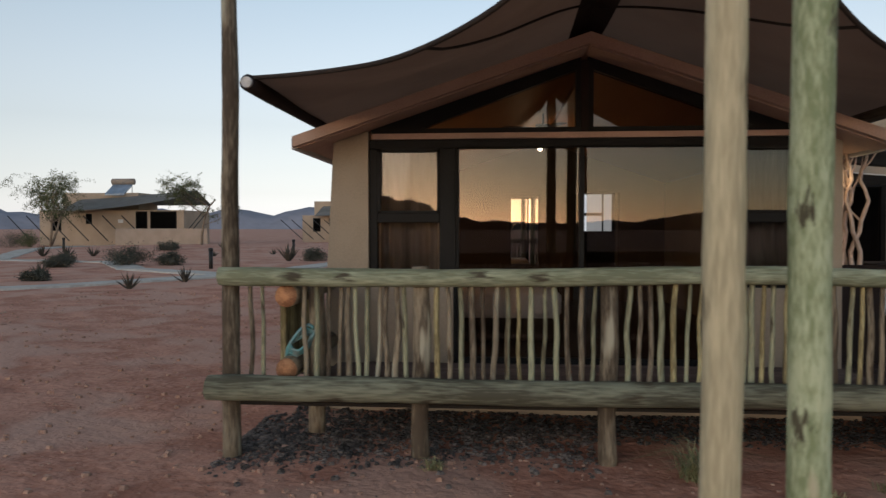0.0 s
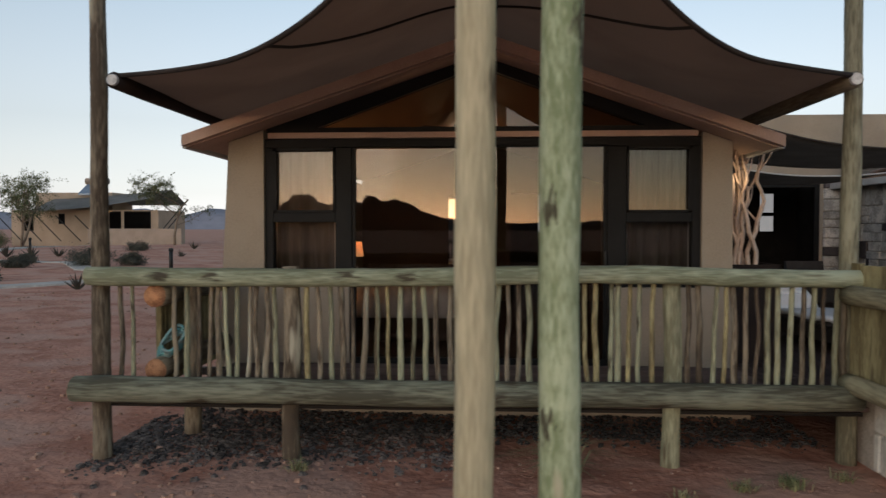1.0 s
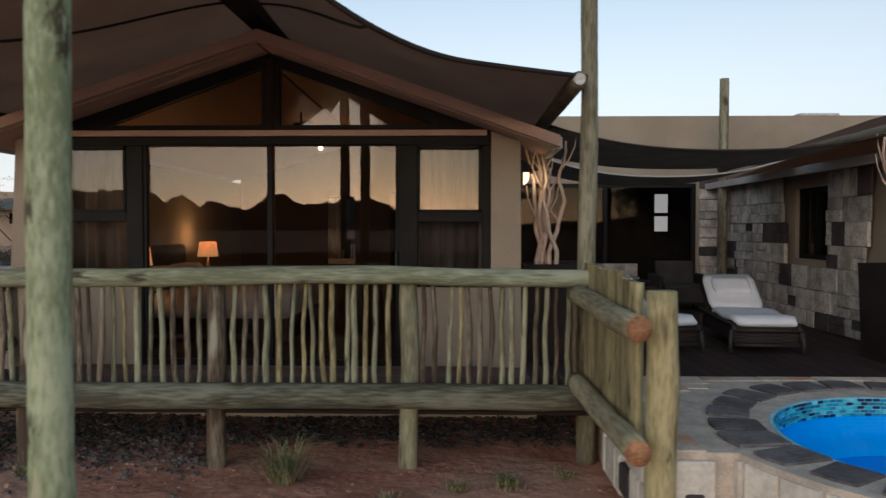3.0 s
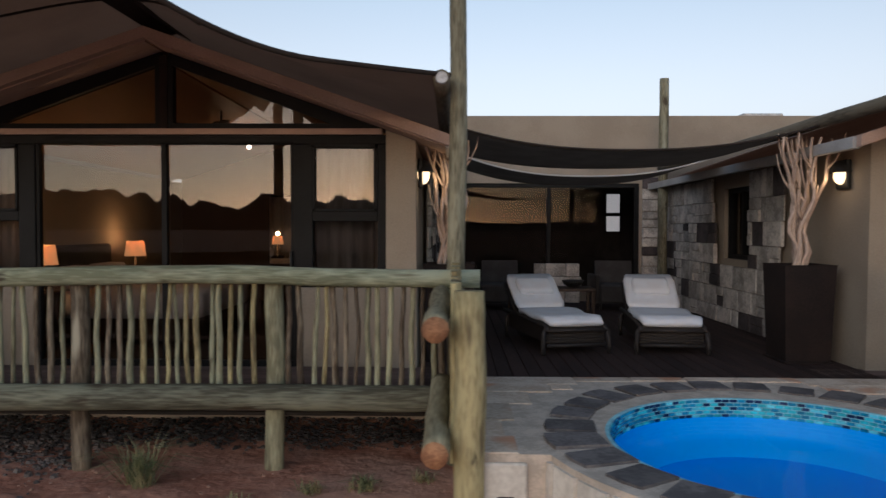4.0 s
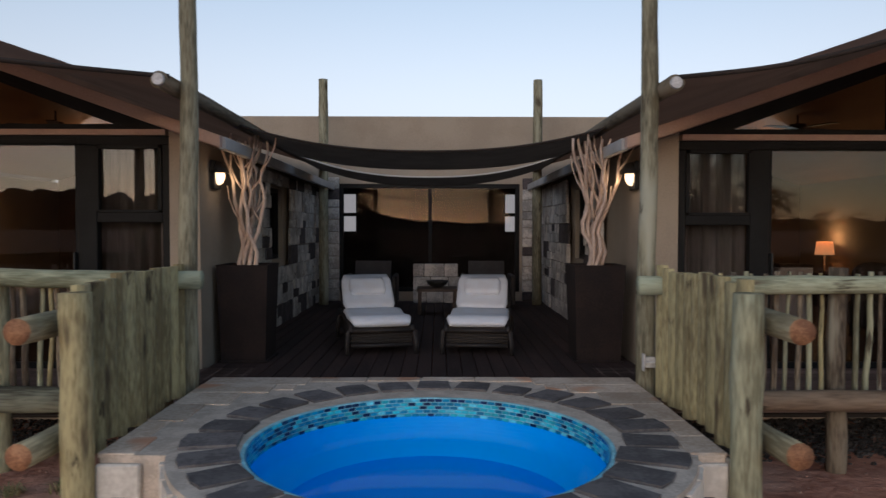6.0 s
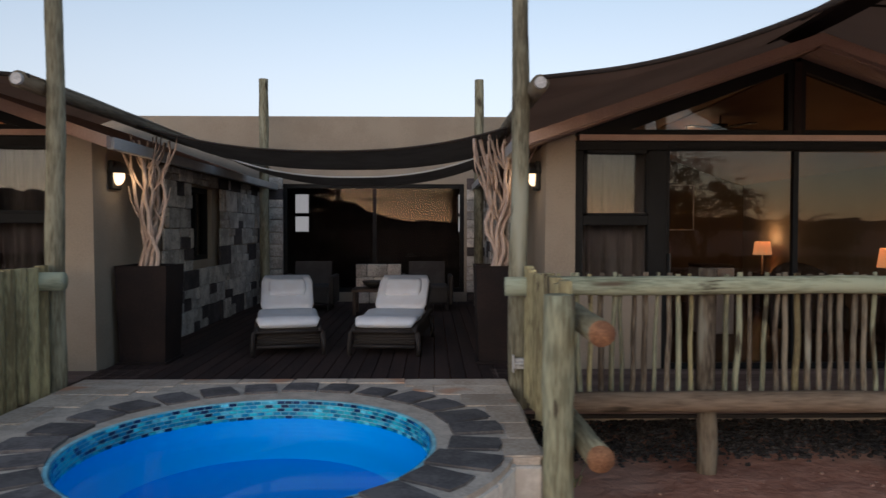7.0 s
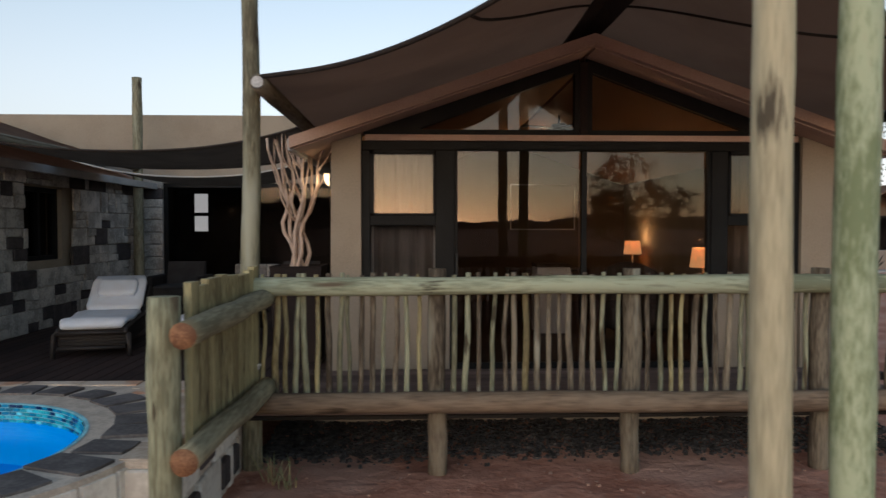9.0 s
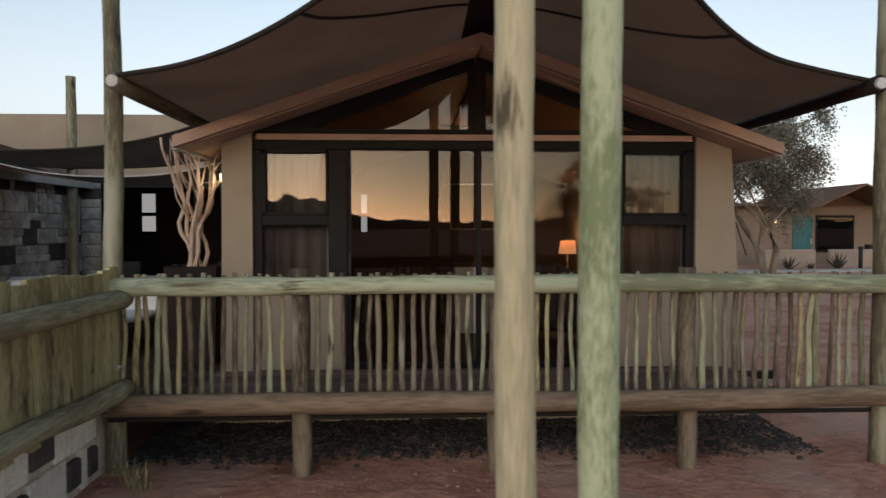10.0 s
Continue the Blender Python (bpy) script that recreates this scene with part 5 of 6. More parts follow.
        part("picture_sheet", boxed(-0.58, 0.58, -0.01, 0.0, 0.0, 0.80), ROOMWALL, m)
        for a in ((-0.60, 0.60, -0.02, 0.01, -0.02, 0.0), (-0.60, 0.60, -0.02, 0.01, 0.80, 0.82), (-0.60, -0.58, -0.02, 0.01, 0.0, 0.80), (0.58, 0.60, -0.02, 0.01, 0.0, 0.80)):
            part("frame_bar", boxed(*a), WHITEFRAME, m)
        # this pane too glows in place of daylight
        m = thing("rear_window", "slim two-light rear window with glowing panes", "window", (3.10, 13.34, 1.72))
        for z0, z1 in ((0.0, 0.28), (0.34, 0.68)):
            part("pane", boxed(-0.055, 0.055, -0.012, 0.0, z0, z1), DAYPANE, m)
        for a in ((-0.085, -0.055, -0.03, 0.71), (0.055, 0.085, -0.03, 0.71), (-0.055, 0.055, 0.28, 0.34), (-0.055, 0.055, -0.03, 0.0), (-0.055, 0.055, 0.68, 0.71)):
            part("frame_bar", boxed(a[0], a[1], -0.024, 0.0, a[2], a[3]), CHAR, m)
        d = thing("desk", "small dark desk with a white box on it", "desk", (X(-0.35), 11.0, DECKZ))
        part("top", boxed(-0.6, 0.6, -0.3, 0.3, 0.72, 0.76, 0.005), DARKWOOD, d)
        for sx in (-1, 1):
            part("side_panel", boxed(sx * 0.55, sx * 0.58, -0.28, 0.28, 0, 0.72), DARKWOOD, d)
        bx = thing("white_box", "white fridge-like box standing in the room", "box", (X(-0.15), 9.6, DECKZ))
        part("body", boxed(-0.22, 0.22, -0.22, 0.22, 0.0, 0.86, 0.015), LINEN, bx)
        part("lid", boxed(-0.225, 0.225, -0.225, 0.225, 0.862, 0.90, 0.01), DARKWOOD, bx)
    fan = thing("ceiling_fan", "dark ceiling fan at rest under the ridge", "ceiling fan", (X(-0.25), 9.6, 3.10), "ceiling fans")
    part("hub", tube(bmesh.new(), [(0, 0, -0.06), (0, 0, -0.05), (0, 0, 0.05), (0, 0, 0.06)], [0.05, 0.10, 0.10, 0.03], 14), CHROME, fan, smooth=True)
    part("rod", tube(bmesh.new(), [(0, 0, 0.06), (0, 0, 0.36)], [0.015, 0.015], 8), CHROME, fan)
    for k in range(4):
        b = boxed(0.10, 0.55, -0.06, 0.06, -0.006, 0.006, 0.003)
        b.transform(Matrix.Rotation(k * math.pi / 2 + 0.4, 4, "Z"))
        part("blade", b, CHROME, fan)
    sp = thing("spot_lamp", "small bright spot lamp hanging in the room", "spot lamp", (X(-0.22), 10.75, 2.96), "spot lamps")
    b = bmesh.new()
    bmesh.ops.create_uvsphere(b, u_segments=12, v_segments=8, radius=0.032)
    part("bulb", b, SPOT, sp, smooth=True)
    part("cord", tube(bmesh.new(), [(0, 0, 0.04), (0, 0, 0.42)], [0.008, 0.008], 6), CHROME, sp)
    l = new("spot_lamp_light", bpy.data.lights.new("spot_lamp_light", "POINT"))
    l.data.energy, l.data.color, l.data.shadow_soft_size = 1.6, (1.0, 0.62, 0.32), 0.05
    l.location = (X(-0.22), 10.65, 2.88)


for s in (-1, 1):
    build_room(s)


# ---- side fences of the decks, with a coiled hose ----
def build_side_fence(s):
    rng = random.Random(61 + s)
    x = wx(s, -2.50)
    f = thing("side_fence", "side fence of round rails and split poles on the deck", "fence", (x, 5.9, DECKZ), "side fences")
    inv = Matrix.Translation((-x, -5.9, -DECKZ))

    def add(name, bm, mat, label="", smooth=True):
        bm.transform(inv)
        return part(name, bm, mat, f, label, smooth)

    add("post", pole((x - s * 0.16, 5.85, 0.1), (x - s * 0.16, 5.85, 1.40), 0.07, 0.065, 3.3, 0.02), BROWNLOG)
    for z in (1.25, 0.675):
        add("rail", pole((x, 5.53, z), (x, 7.0, z), 0.088, 0.08, z * 5 + s, 0.02, 0.08, 10, 14, 1), [LOG_Y, ENDGRAIN], "log rail with a sawn orange end")
    y = 5.85
    while y < 7.0:
        wd = rng.uniform(0.07, 0.10)
        add("split_board", boxed(x + s * 0.10, x + s * 0.15, y, y + wd - 0.01, 0.48, 1.36 + rng.uniform(-0.03, 0.03), 0.008), SLAB, smooth=False)
        y += wd
    if s < 0:
        hose = bmesh.new()
        for k in range(5):
            pts = []
            for i in range(25):
                a = 2 * math.pi * i / 24
                pts.append((x + 0.06 + 0.012 * k + 0.11 * math.cos(a) * 0.9, 5.66 - 0.012 * k, 0.83 + 0.02 * k + 0.075 * math.sin(a) + 0.06 * math.cos(a) + 0.012 * math.sin(3 * a + k)))
            tube(hose, pts, [0.014] * 25, 6, False)
        solid("garden_hose", hose, TEAL, "coiled teal garden hose hanging on a fence rail", "hose", smooth=True)


build_side_fence(-1)


# ---- plants ----
def leaf_quad(verts, faces, p, size, rng):
    d = Vector((rng.gauss(0, 1), rng.gauss(0, 1), rng.gauss(0, 0.6))).normalized()
    e = d.orthogonal().normalized()
    e.rotate(Matrix.Rotation(rng.uniform(0, 6.3), 3, d))
    a, b = d * size, e * size * 0.38
    i = len(verts)
    verts += [p - a, p + b, p + a, p - b]
    faces.append((i, i + 1, i + 2, i + 3))


def build_tree(x, y, height, spread, leaves, size, mat, seed, label, trunk=0.10, flat=0.5, bare=False, stems=2, droop=0.035):
    rng = random.Random(seed)
    z = ground_height(x, y) - 0.05
    tree = thing("acacia_tree" if not bare else "dead_tree", label, "tree", (x, y, z), "trees")
    wood = bmesh.new()
    tips = []

    def grow(p, d, length, r, level):
        pts, rad = [p.copy()], [r]
        n = 5
        for i in range(n):
            d = (d + Vector((rng.gauss(0, 0.18), rng.gauss(0, 0.18), rng.gauss(0.03, 0.10)))).normalized()
            p = p + d * length / n
            pts.append(p.copy())
            rad.append(r * (1 - 0.55 * (i + 1) / n))
            if level >= 2:
                tips.append(p.copy())
        tube(wood, pts, rad, 6 if level < 2 else 4)
        if level < 3:
            for k in range(rng.choice((3, 4)) if level else 5):
                q = pts[rng.choice((2, 3, 4, 5))]
                a = rng.uniform(0, 6.28)
                out = Vector((math.cos(a), math.sin(a), rng.uniform(0.1, 0.9) * flat * 1.6))
                grow(q, (d * 0.35 + out).normalized(), length * rng.uniform(0.52, 0.75), rad[-1] * 0.75, level + 1)
    for k in range(stems):
        grow(Vector((rng.uniform(-0.06, 0.06), rng.uniform(-0.06, 0.06), 0)), Vector((rng.uniform(-0.35, 0.35), rng.uniform(-0.3, 0.3), 1)).normalized(), height * 0.48, trunk, 0)
    hi = max(max(t.z for t in tips), 0.1)
    wide = max(max(abs(t.x) for t in tips), 0.1)
    fit = Matrix.Diagonal((spread / wide, spread / wide, height * 0.95 / hi, 1))
    wood.transform(fit)
    part("trunk", wood, BARK if mat is not DARKHILL else DARKHILL, tree, smooth=True)
    if bare:
        return tree
    verts, faces = [], []
    # leaves sit along fine drooping twigs, which leaves gaps between the sprays
    per = 34
    for i in range(leaves // per):
        p = fit @ rng.choice(tips)
        out = Vector((p.x, p.y, 0))
        d = (out.normalized() * 0.8 + Vector((rng.gauss(0, 0.7), rng.gauss(0, 0.7), rng.gauss(0.15, 0.45)))).normalized()
        reach = spread * rng.uniform(0.16, 0.42)
        for j in range(per):
            d = (d + Vector((rng.gauss(0, 0.05), rng.gauss(0, 0.05), -droop))).normalized()
            p = p + d * reach / per
            leaf_quad(verts, faces, p + Vector((rng.gauss(0, 1), rng.gauss(0, 1), rng.gauss(0, 1))) * spread * 0.022, size * rng.uniform(0.6, 1.3), rng)
    me = bpy.data.meshes.new("crown")
    me.from_pydata(verts, [], faces)
    me.materials.append(mat)
    c = new("crown", me)
    c.parent = tree
    return tree


build_tree(-44.9, 60, 7.4, 4.2, 13000, 0.075, LEAF, 17, "spreading green acacia tree before a far lodge", 0.10, 0.45, stems=2)
build_tree(-28.9, 55, 5.6, 2.9, 7500, 0.062, LEAF, 11, "small leaning acacia tree with a pale trunk", 0.08, 0.25, stems=1)
build_tree(13.4, 18.6, 5.6, 2.5, 90000, 0.04, LEAFGREY, 14, "tall grey-leaved acacia tree beside the deck", 0.10, 0.9, droop=0.11)
build_tree(11.8, -14, 5.1, 3.0, 13000, 0.062, LEAF, 21, "dark leafy thorn tree on the open plain", 0.16, 0.6)
build_tree(16.6, -15, 2.8, 1.7, 10000, 0.07, LEAF, 27, "low leafy thorn tree on the open plain", 0.10, 0.5)
build_tree(8.4, -11, 2.9, 1.4, 0, 0.1, BARK, 31, "bare dead thorn tree", 0.09, 0.5, True)


def build_bush(x, y, r, h, n, size, mat, seed, label):
    rng = random.Random(seed)
    z = ground_height(x, y)
    bush = thing("desert_bush", label, "bush", (x, y, z), "desert bushes")
    st = bmesh.new()
    ends = []
    for k in range(26):
        a, e = rng.uniform(0, 6.28), rng.uniform(0.3, 1.4)
        tip = Vector((math.cos(a) * math.cos(e) * r, math.sin(a) * math.cos(e) * r, math.sin(e) * h)) * rng.uniform(0.7, 1.0)
        tube(st, [(0, 0, -0.03), tip * 0.5 + Vector((0, 0, 0.03)), tip], [0.012, 0.009, 0.004], 4)
        ends.append(tip)
    part("stems", st, BARK, bush)
    verts, faces = [], []
    for i in range(n):
        t = rng.choice(ends) * rng.uniform(0.45, 1.05) + Vector((rng.gauss(0, 1), rng.gauss(0, 1), rng.gauss(0, 1))) * r * 0.10
        t.z = max(t.z, 0.01)
        leaf_quad(verts, faces, t, size * rng.uniform(0.6, 1.4), rng)
    me = bpy.data.meshes.new("foliage")
    me.from_pydata(verts, [], faces)
    me.materials.append(mat)
    part_ob = new("foliage", me)
    part_ob.parent = bush


for k, (x, y, r, h) in enumerate(((-20.6, 28, 1.3, 0.75), (-18.9, 28.4, 0.8, 0.55), (-24.5, 30, 0.7, 0.4), (-22.5, 26.5, 0.6, 0.42), (-44, 56, 1.2, 1.5), (-14.0, 33, 0.8, 0.6),
                                  (-50, 62, 2.2, 1.6), (-18.5, 62, 1.2, 1.0), (-26.5, 44, 0.9, 0.6), (-19.0, 20.0, 0.5, 0.35), (-27, 27, 0.8, 0.5))):
    build_bush(x, y, r, h, 5200, 0.034, LEAF if k == 4 else BUSH, 70 + k, "round grey-green desert bush on the sand")


def build_aloe(x, y, r, seed):
    rng = random.Random(seed)
    al = thing("aloe", "spiky dark aloe growing in the sand", "aloe", (x, y, ground_height(x, y)), "aloes")
    for k in range(18):
        a, e = k * 2.4 + rng.uniform(-0.2, 0.2), rng.uniform(0.45, 1.35)
        d = Vector((math.cos(a) * math.cos(e), math.sin(a) * math.cos(e), math.sin(e)))
        ln = r * rng.uniform(0.8, 1.15)
        side = Vector((-math.sin(a), math.cos(a), 0)) * r * 0.085
        up = d.cross(side).normalized() * r * 0.05
        b = bmesh.new()
        rows = []
        for t, w in ((0, 1), (0.35, 0.9), (0.7, 0.5), (1, 0.05)):
            p = d * ln * t + Vector((0, 0, 0.16 * r * t * t)) + Vector((0, 0, -0.02))
            rows.append([b.verts.new(p + side * w), b.verts.new(p + up * w), b.verts.new(p - side * w), b.verts.new(p - up * w)])
        for r0, r1 in zip(rows, rows[1:]):
            for i in range(4):
                b.faces.new((r0[i], r0[(i + 1) % 4], r1[(i + 1) % 4], r1[i]))
        b.faces.new(rows[0])
        part("leaf", b, ALOE, al)


for k, (x, y, r) in enumerate(((-15.1, 18.1, 0.42), (-14.5, 20.1, 0.42), (-19.6, 21.1, 0.46), (-15.3, 33.1, 0.75), (-28.2, 36.1, 0.6), (-27.0, 36.5, 0.55), (-29.5, 36, 0.6), (-21, 38, 0.4),
                               (-24, 47, 0.5), (-18.6, 41, 0.35), (-17.9, 41.5, 0.35), (-25.6, 26, 0.4), (18.3, 26.5, 0.5), (20.2, 26.5, 0.6), (19.2, 26.6, 0.3), (12.6, 22, 0.45))):
    build_aloe(x, y, r, 90 + k)


# ---- stone paths, bollards ----
def build_path(name, pts, width):
    bm = bmesh.new()
    rng = random.Random(len(pts))
    P = [Vector((x, y, 0)) for x, y in pts]
    dense = []
    for a, b in zip(P, P[1:]):
        n = max(2, int((b - a).length / 0.8))
        dense += [a.lerp(b, i / n) for i in range(n)]
    dense.append(P[-1])
    rows = []
    for i, p in enumerate(dense):
        d = (dense[min(i + 1, len(dense) - 1)] - dense[max(i - 1, 0)]).normalized()
        nrm = Vector((-d.y, d.x, 0))
        row = []
        for k in (-1, -0.9, 0, 0.9, 1):
            q = p + nrm * width * 0.5 * (k + rng.uniform(-0.06, 0.06))
            row.append(bm.verts.new((q.x, q.y, ground_height(q.x, q.y) + (0.05 if abs(k) < 0.95 else -0.05))))
        rows.append(row)
    for r0, r1 in zip(rows, rows[1:]):
        for k in range(4):
            bm.faces.new((r0[k], r0[k + 1], r1[k + 1], r1[k]))
    solid(name, bm, PATH, "pale flat-stone footpath through the sand", "path", kind="structure")


build_path("pavement_front", [(-30, 14.5), (-18, 17.3), (-14.2, 22), (-13.0, 25), (-12, 31)], 1.1)
build_path("pavement_middle", [(-40, 33), (-29, 31.5), (-22.5, 30.5), (-19, 25.5), (-14.0, 22.3)], 1.1)
build_path("pavement_lodge", [(-29, 31.5), (-36, 44), (-40, 58), (-41, 65)], 1.3)
build_path("pavement_east", [(11, 24.5), (17, 25.0), (30, 25.6), (40, 26)], 1.2)


def build_bollard(x, y, h):
    b = thing("bollard_light", "short dark bollard light beside the path", "bollard", (x, y, ground_height(x, y)), "bollards")
    part("stem", tube(bmesh.new(), [(0, 0, -0.05), (0, 0, h * 0.85)], [0.075, 0.075], 12), BLACK, b, smooth=True)
    part("cap", tube(bmesh.new(), [(0, 0, h * 0.85), (0, 0, h * 0.86), (0, 0, h * 0.97), (0, 0, h)], [0.075, 0.09, 0.09, 0.05], 12), BLACK, b, smooth=True)


for x, y, h in ((-16.2, 26.1, 0.78), (-17.1, 40.1, 0.95), (-31.5, 41, 0.9), (20.9, 26.2, 0.85), (-29.9, 30, 0.8)):
    build_bollard(x, y, h)


# ---- far lodges ----
def build_far_lodge(x, y, w, h, turn, seed, label, solar=True, door=None):
    """A far lodge: plastered body, sloping canvas roof held by raking stays, low forecourt wall."""
    lodge = thing("far_lodge", label, "house", (x, y, ground_height(x, y) - 0.05), "far lodges")
    lodge.rotation_euler = (0, 0, radians(turn))
    hw = w / 2
    part("wall", boxed(-hw, hw, 0, 6, 0, h * 0.62), FARWALL, lodge)
    part("parapet", boxed(-hw + 0.8, hw * 0.2, 2.5, 6.5, h * 0.62, h * 0.95), FARWALL, lodge)
    roof = bmesh.new()
    n = 12
    lo, hi, bk = [], [], []
    for i in range(n + 1):
        t = i / n
        xx = -hw * 0.62 + (hw * 1.64) * t
        z = h * (0.70 + 0.30 * t ** 1.6)
        lo.append(roof.verts.new((xx, -1.6, h * (0.60 + 0.22 * t ** 1.8))))
        hi.append(roof.verts.new((xx, 2.6, h * (0.84 + 0.16 * t ** 1.4))))
        bk.append(roof.verts.new((xx, 6.3, h * 0.74)))
    for i in range(n):
        roof.faces.new((lo[i], lo[i + 1], hi[i + 1], hi[i]))
        roof.faces.new((hi[i], hi[i + 1], bk[i + 1], bk[i]))
    bmesh.ops.solidify(roof, geom=roof.faces[:], thickness=0.07)
    part("roof", roof, FARROOF, lodge)
    for k in range(7):
        xx = -hw - 0.6 + (w * 0.78) * k / 6
        part("stay", tube(bmesh.new(), [(xx - 1.6, -1.5, h * 0.52), (xx + 1.2, -2.2, 0.5)], [0.05, 0.05], 6), BLACK, lodge)
    for k in range(2):
        part("stay", tube(bmesh.new(), [(hw + 2.6, -0.9 + k, h * 0.66), (hw + 0.3, -1.6 + k, 0.6)], [0.05, 0.05], 6), BLACK, lodge)
    for a, b, z0, z1, mat in ((-hw + 1.3, -hw + 2.2, h * 0.26, h * 0.56, CHAR), (-hw * 0.35, -hw * 0.35 + 0.6, h * 0.38, h * 0.56, CHAR), (hw * 0.34, hw * 0.50, 0.05, h * 0.60, CHAR), (hw * 0.54, hw * 0.90, 0.05, h * 0.60, CHAR)):
        win = part("window", boxed(a, b, -0.05, 0.05, z0, z1, 0.01), mat, lodge)
        part("pane", boxed(a + 0.08, b - 0.08, -0.065, -0.055, z0 + 0.08, z1 - 0.08), PANE, win)
    for a, b in ((2.7, 11.3),) if solar else ((hw * 0.0, hw * 1.15),):
        part("forecourt_wall", boxed(a, b, -4.2, -3.9, 0, h * 0.30, 0.04), PALE_PLASTER, lodge)
        part("forecourt_side", boxed(a, a + 0.3, -3.89, -0.06, 0, h * 0.28, 0.04), PALE_PLASTER, lodge)
    plate = part("number_plate", boxed(hw * 0.10, hw * 0.10 + 0.5, -0.08, -0.02, h * 0.40, h * 0.46), WHITEFRAME, lodge)
    if solar:
        sol = bmesh.new()
        prism(sol, [(2.2, h * 0.93), (3.9, h * 1.12), (3.9, h * 1.09), (2.2, h * 0.90)], "x", -1.9, 0.1)
        part("solar_collector", sol, SOLAR, lodge, "blue-grey tilted solar collector")
        part("water_tank", tube(bmesh.new(), [(-2.1, 4.0, h * 1.17), (-2.05, 4.0, h * 1.17), (0.25, 4.0, h * 1.17), (0.3, 4.0, h * 1.17)], [0.2, 0.32, 0.32, 0.2], 14), TANK, lodge, "beige solar water tank", True)
        for sx in (-1.8, 0.0):
            part("tank_leg", tube(bmesh.new(), [(sx, 4.0, h * 0.8), (sx, 4.0, h * 1.13)], [0.04, 0.04], 6), STEEL, lodge)


build_far_lodge(-42.6, 66, 14.5, 5.5, 0, 3, "far tan lodge with a canvas roof and solar heater")
build_far_lodge(-23.8, 84, 10.0, 5.4, 0, 4, "far tan lodge with a grey canvas roof and stays", False)


def build_east_lodge():
    x, y = 21.7, 30.3
    lodge = thing("east_lodge", "tan lodge with a canvas gable and a teal door", "house", (x, y, ground_height(x, y) - 0.05))
    lodge.scale = (0.78, 0.78, 0.92)
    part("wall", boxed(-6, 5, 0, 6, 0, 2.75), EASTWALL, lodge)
    for sg in (-1, 1):
        r = prism(bmesh.new(), [(1.0, 3.72), (1.0 + sg * 2.6, 2.72), (1.0 + sg * 2.6, 2.64), (1.0, 3.64)], "y", -2.6, 6.2)
        part("roof", r, CANVAS, lodge)
    g = prism(bmesh.new(), [(-1.3, 2.752), (3.3, 2.752), (1.0, 3.58)], "y", 0.2, 0.5)
    part("gable", g, CANVAS, lodge)
    part("flat_roof", boxed(-6.4, -1.5, -0.9, 6.2, 2.752, 2.86), CANVAS, lodge)
    d = part("door", boxed(-1.5, -0.4, -0.06, 0.02, 0.05, 2.3, 0.01), TEALDOOR, lodge, "teal painted door")
    part("door_handle", boxed(-0.52, -0.46, -0.12, -0.06, 1.0, 1.25), STEEL, d)
    w = part("window", boxed(-0.2, 2.0, -0.06, 0.02, 0.6, 2.35, 0.01), CHAR, lodge)
    part("pane", boxed(-0.1, 1.9, -0.075, -0.062, 0.7, 2.25), PANE, w)
    part("forecourt_wall", boxed(-5.2, -2.6, -4.2, -3.95, 0, 0.85, 0.05), PALE_PLASTER, lodge)
    part("forecourt_wall", boxed(-1.9, 3.2, -4.2, -3.95, 0, 0.85, 0.05), PALE_PLASTER, lodge)
    part("barbecue", boxed(0.3, 1.5, -3.9, -3.5, 0, 1.05, 0.02), BLACK, lodge)
    lp = part("lamp", tube(bmesh.new(), [(-2.56, -0.12, 2.0), (-2.56, -0.12, 2.14)], [0.06, 0.06], 10), LAMPGLASS, lodge, "small lit lamp")
    for k in range(3):
        part("stay", tube(bmesh.new(), [(-6.6 + k * 0.8, -0.6, 2.0), (-6.1 + k * 0.8, -0.8, 0.5)], [0.04, 0.04], 6), BLACK, lodge)


build_east_lodge()


# ---- gravel, stones and grass near the decks ----
def scatter(name, label, n, region, smin, smax, seed, mat):
    rng = random.Random(seed)
    verts, faces = [], []
    for i in range(n):
        x, y = region(rng)
        r = smin + (smax - smin) * rng.random() ** 3
        z = ground_height(x, y)
        a = rng.uniform(0, 6.28)
        b = len(verts)
        for k in range(5):
            t = a + k * 1.2566
            verts.append((x + r * math.cos(t) * rng.uniform(0.7, 1.2), y + r * math.sin(t) * rng.uniform(0.7, 1.2), z - 0.01))
        for k in range(5):
            t = a + k * 1.2566 + 0.3
            verts.append((x + 0.62 * r * math.cos(t), y + 0.62 * r * math.sin(t), z + r * rng.uniform(0.35, 0.75)))
        faces += [(b + k, b + (k + 1) % 5, b + 5 + (k + 1) % 5, b + 5 + k) for k in range(5)] + [(b + 5, b + 6, b + 7, b + 8, b + 9)]
    me = bpy.data.meshes.new(name)
    me.from_pydata(verts, [], faces)
    me.materials.append(mat)
    tagged(new(name, me), label, "stones", kind="stuff")


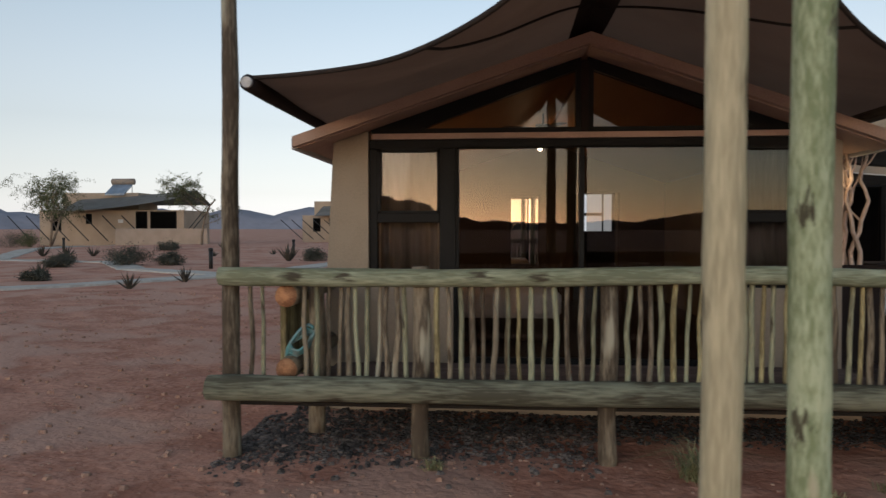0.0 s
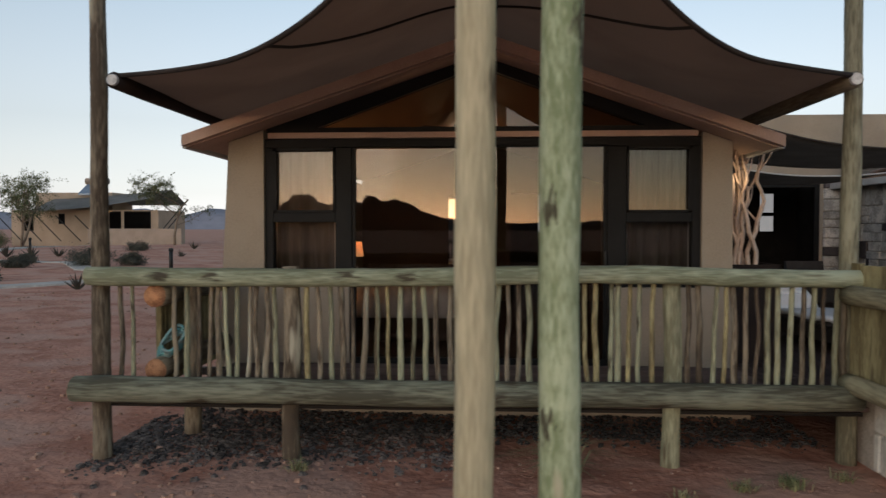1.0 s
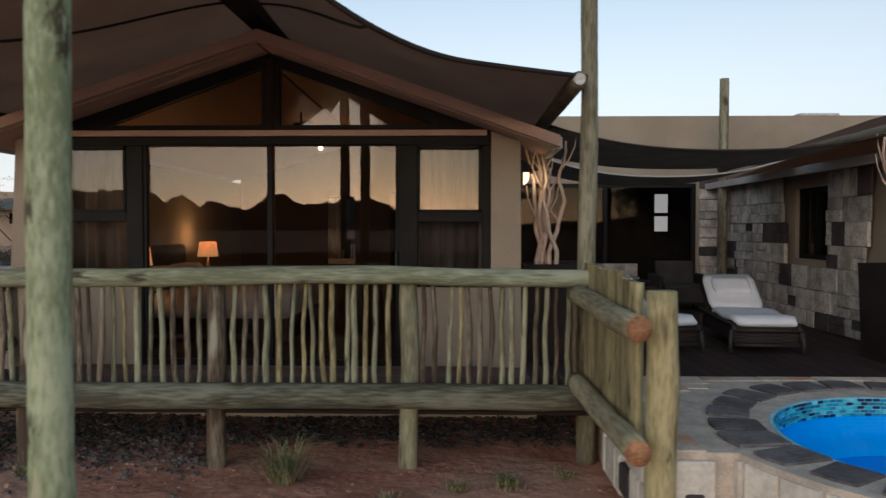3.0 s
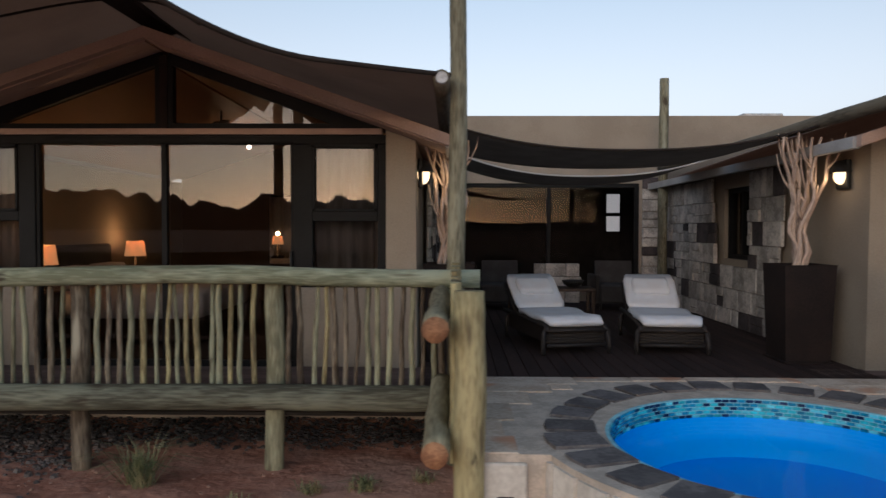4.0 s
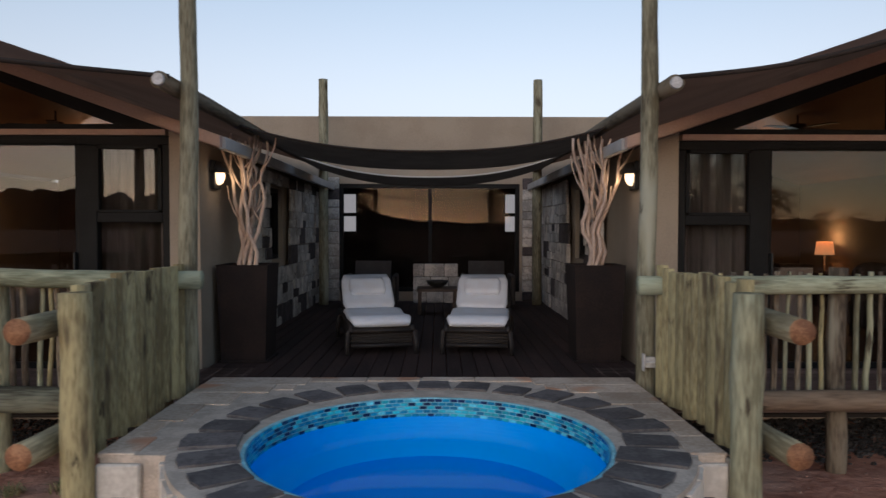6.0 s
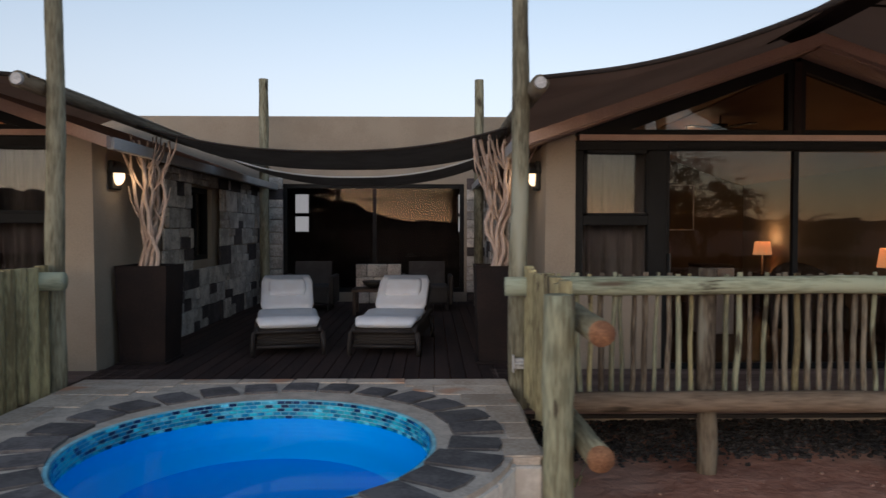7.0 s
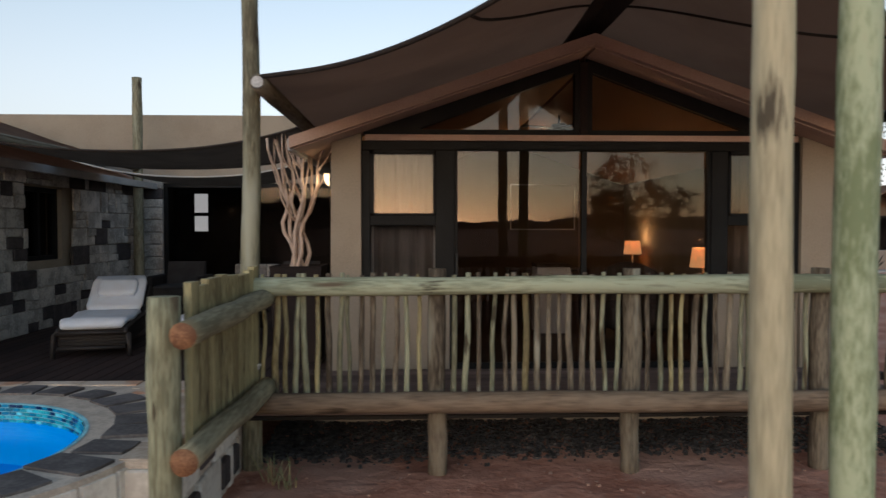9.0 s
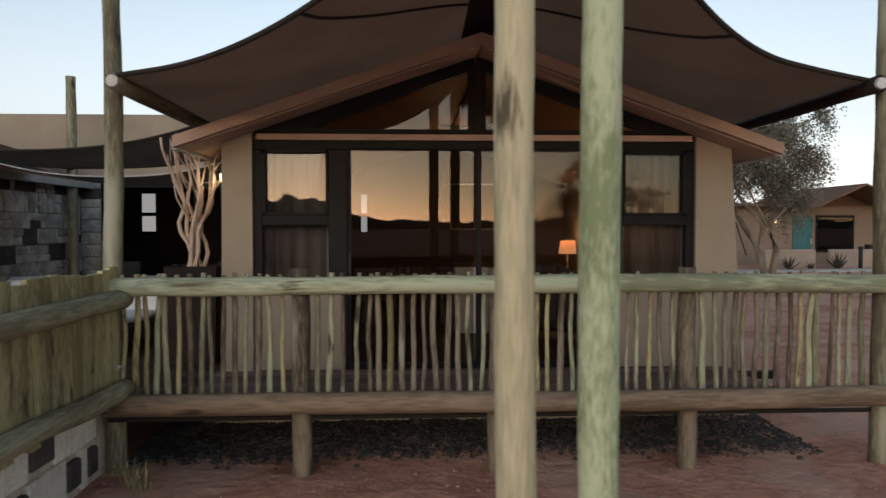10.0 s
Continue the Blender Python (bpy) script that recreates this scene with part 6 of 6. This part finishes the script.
scatter("gravel", "grey gravel and stones spread under the deck edge", 3600, lambda r: (-7.6 + 3.0 * r.random() ** 1.7, r.gauss(6.0, 0.33)), 0.010, 0.042, 3, PEBBLE)
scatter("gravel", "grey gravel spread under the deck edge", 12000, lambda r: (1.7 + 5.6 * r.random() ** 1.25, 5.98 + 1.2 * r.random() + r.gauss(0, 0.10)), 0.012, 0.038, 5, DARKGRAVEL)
SANDSTONE = material("sand_coloured_stone", (0.38, 0.24, 0.18), 0.95, colour2=(0.25, 0.14, 0.10), scale=6)
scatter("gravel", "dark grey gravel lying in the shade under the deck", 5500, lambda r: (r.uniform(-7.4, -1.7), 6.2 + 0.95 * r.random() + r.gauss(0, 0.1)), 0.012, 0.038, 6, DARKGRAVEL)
scatter("stones", "small reddish stones scattered on the sand", 4200, lambda r: (r.uniform(-16, -5), 3.5 + 14 * r.random() ** 1.3), 0.006, 0.045, 7, SANDSTONE)
scatter("stones", "small reddish stones scattered on the sand", 1500, lambda r: (r.uniform(-6, 9), r.uniform(3.0, 5.6)), 0.005, 0.025, 8, SANDSTONE)


def build_grass():
    rng = random.Random(200)
    verts, faces = [], []
    for x, y, n, h in ((-3.95, 5.25, 110, 0.44), (-4.05, 5.3, 40, 0.36), (-2.75, 5.1, 60, 0.12), (-2.4, 5.15, 80, 0.14), (-3.2, 4.9, 40, 0.10),
                       (-5.9, 5.3, 40, 0.14), (-2.0, 5.3, 40, 0.12), (1.95, 5.4, 16, 0.30), (2.05, 5.3, 12, 0.3)):
        for i in range(n):
            a, lean = rng.uniform(0, 6.28), rng.uniform(0.3, 1.5)
            bx, by = x + rng.gauss(0, 0.035), y + rng.gauss(0, 0.035)
            z = ground_height(bx, by) - 0.01
            ln = h * rng.uniform(0.5, 1.1)
            dx, dy = math.cos(a) * lean, math.sin(a) * lean
            w = Vector((-math.sin(a), math.cos(a), 0)) * 0.004
            p0, p1, p2 = Vector((bx, by, z)), Vector((bx + dx * ln * 0.35, by + dy * ln * 0.35, z + ln * 0.6)), Vector((bx + dx * ln, by + dy * ln, z + ln * (0.95 - 0.35 * lean)))
            b = len(verts)
            verts += [p0 - w, p0 + w, p1 - w, p1 + w, p2]
            faces += [(b, b + 1, b + 3, b + 2), (b + 2, b + 3, b + 4)]
    me = bpy.data.meshes.new("grass")
    me.from_pydata(verts, [], faces)
    me.materials.append(GRASS)
    tagged(new("grass", me), "sparse dry green grass tufts by the deck posts", "grass", kind="stuff")


build_grass()
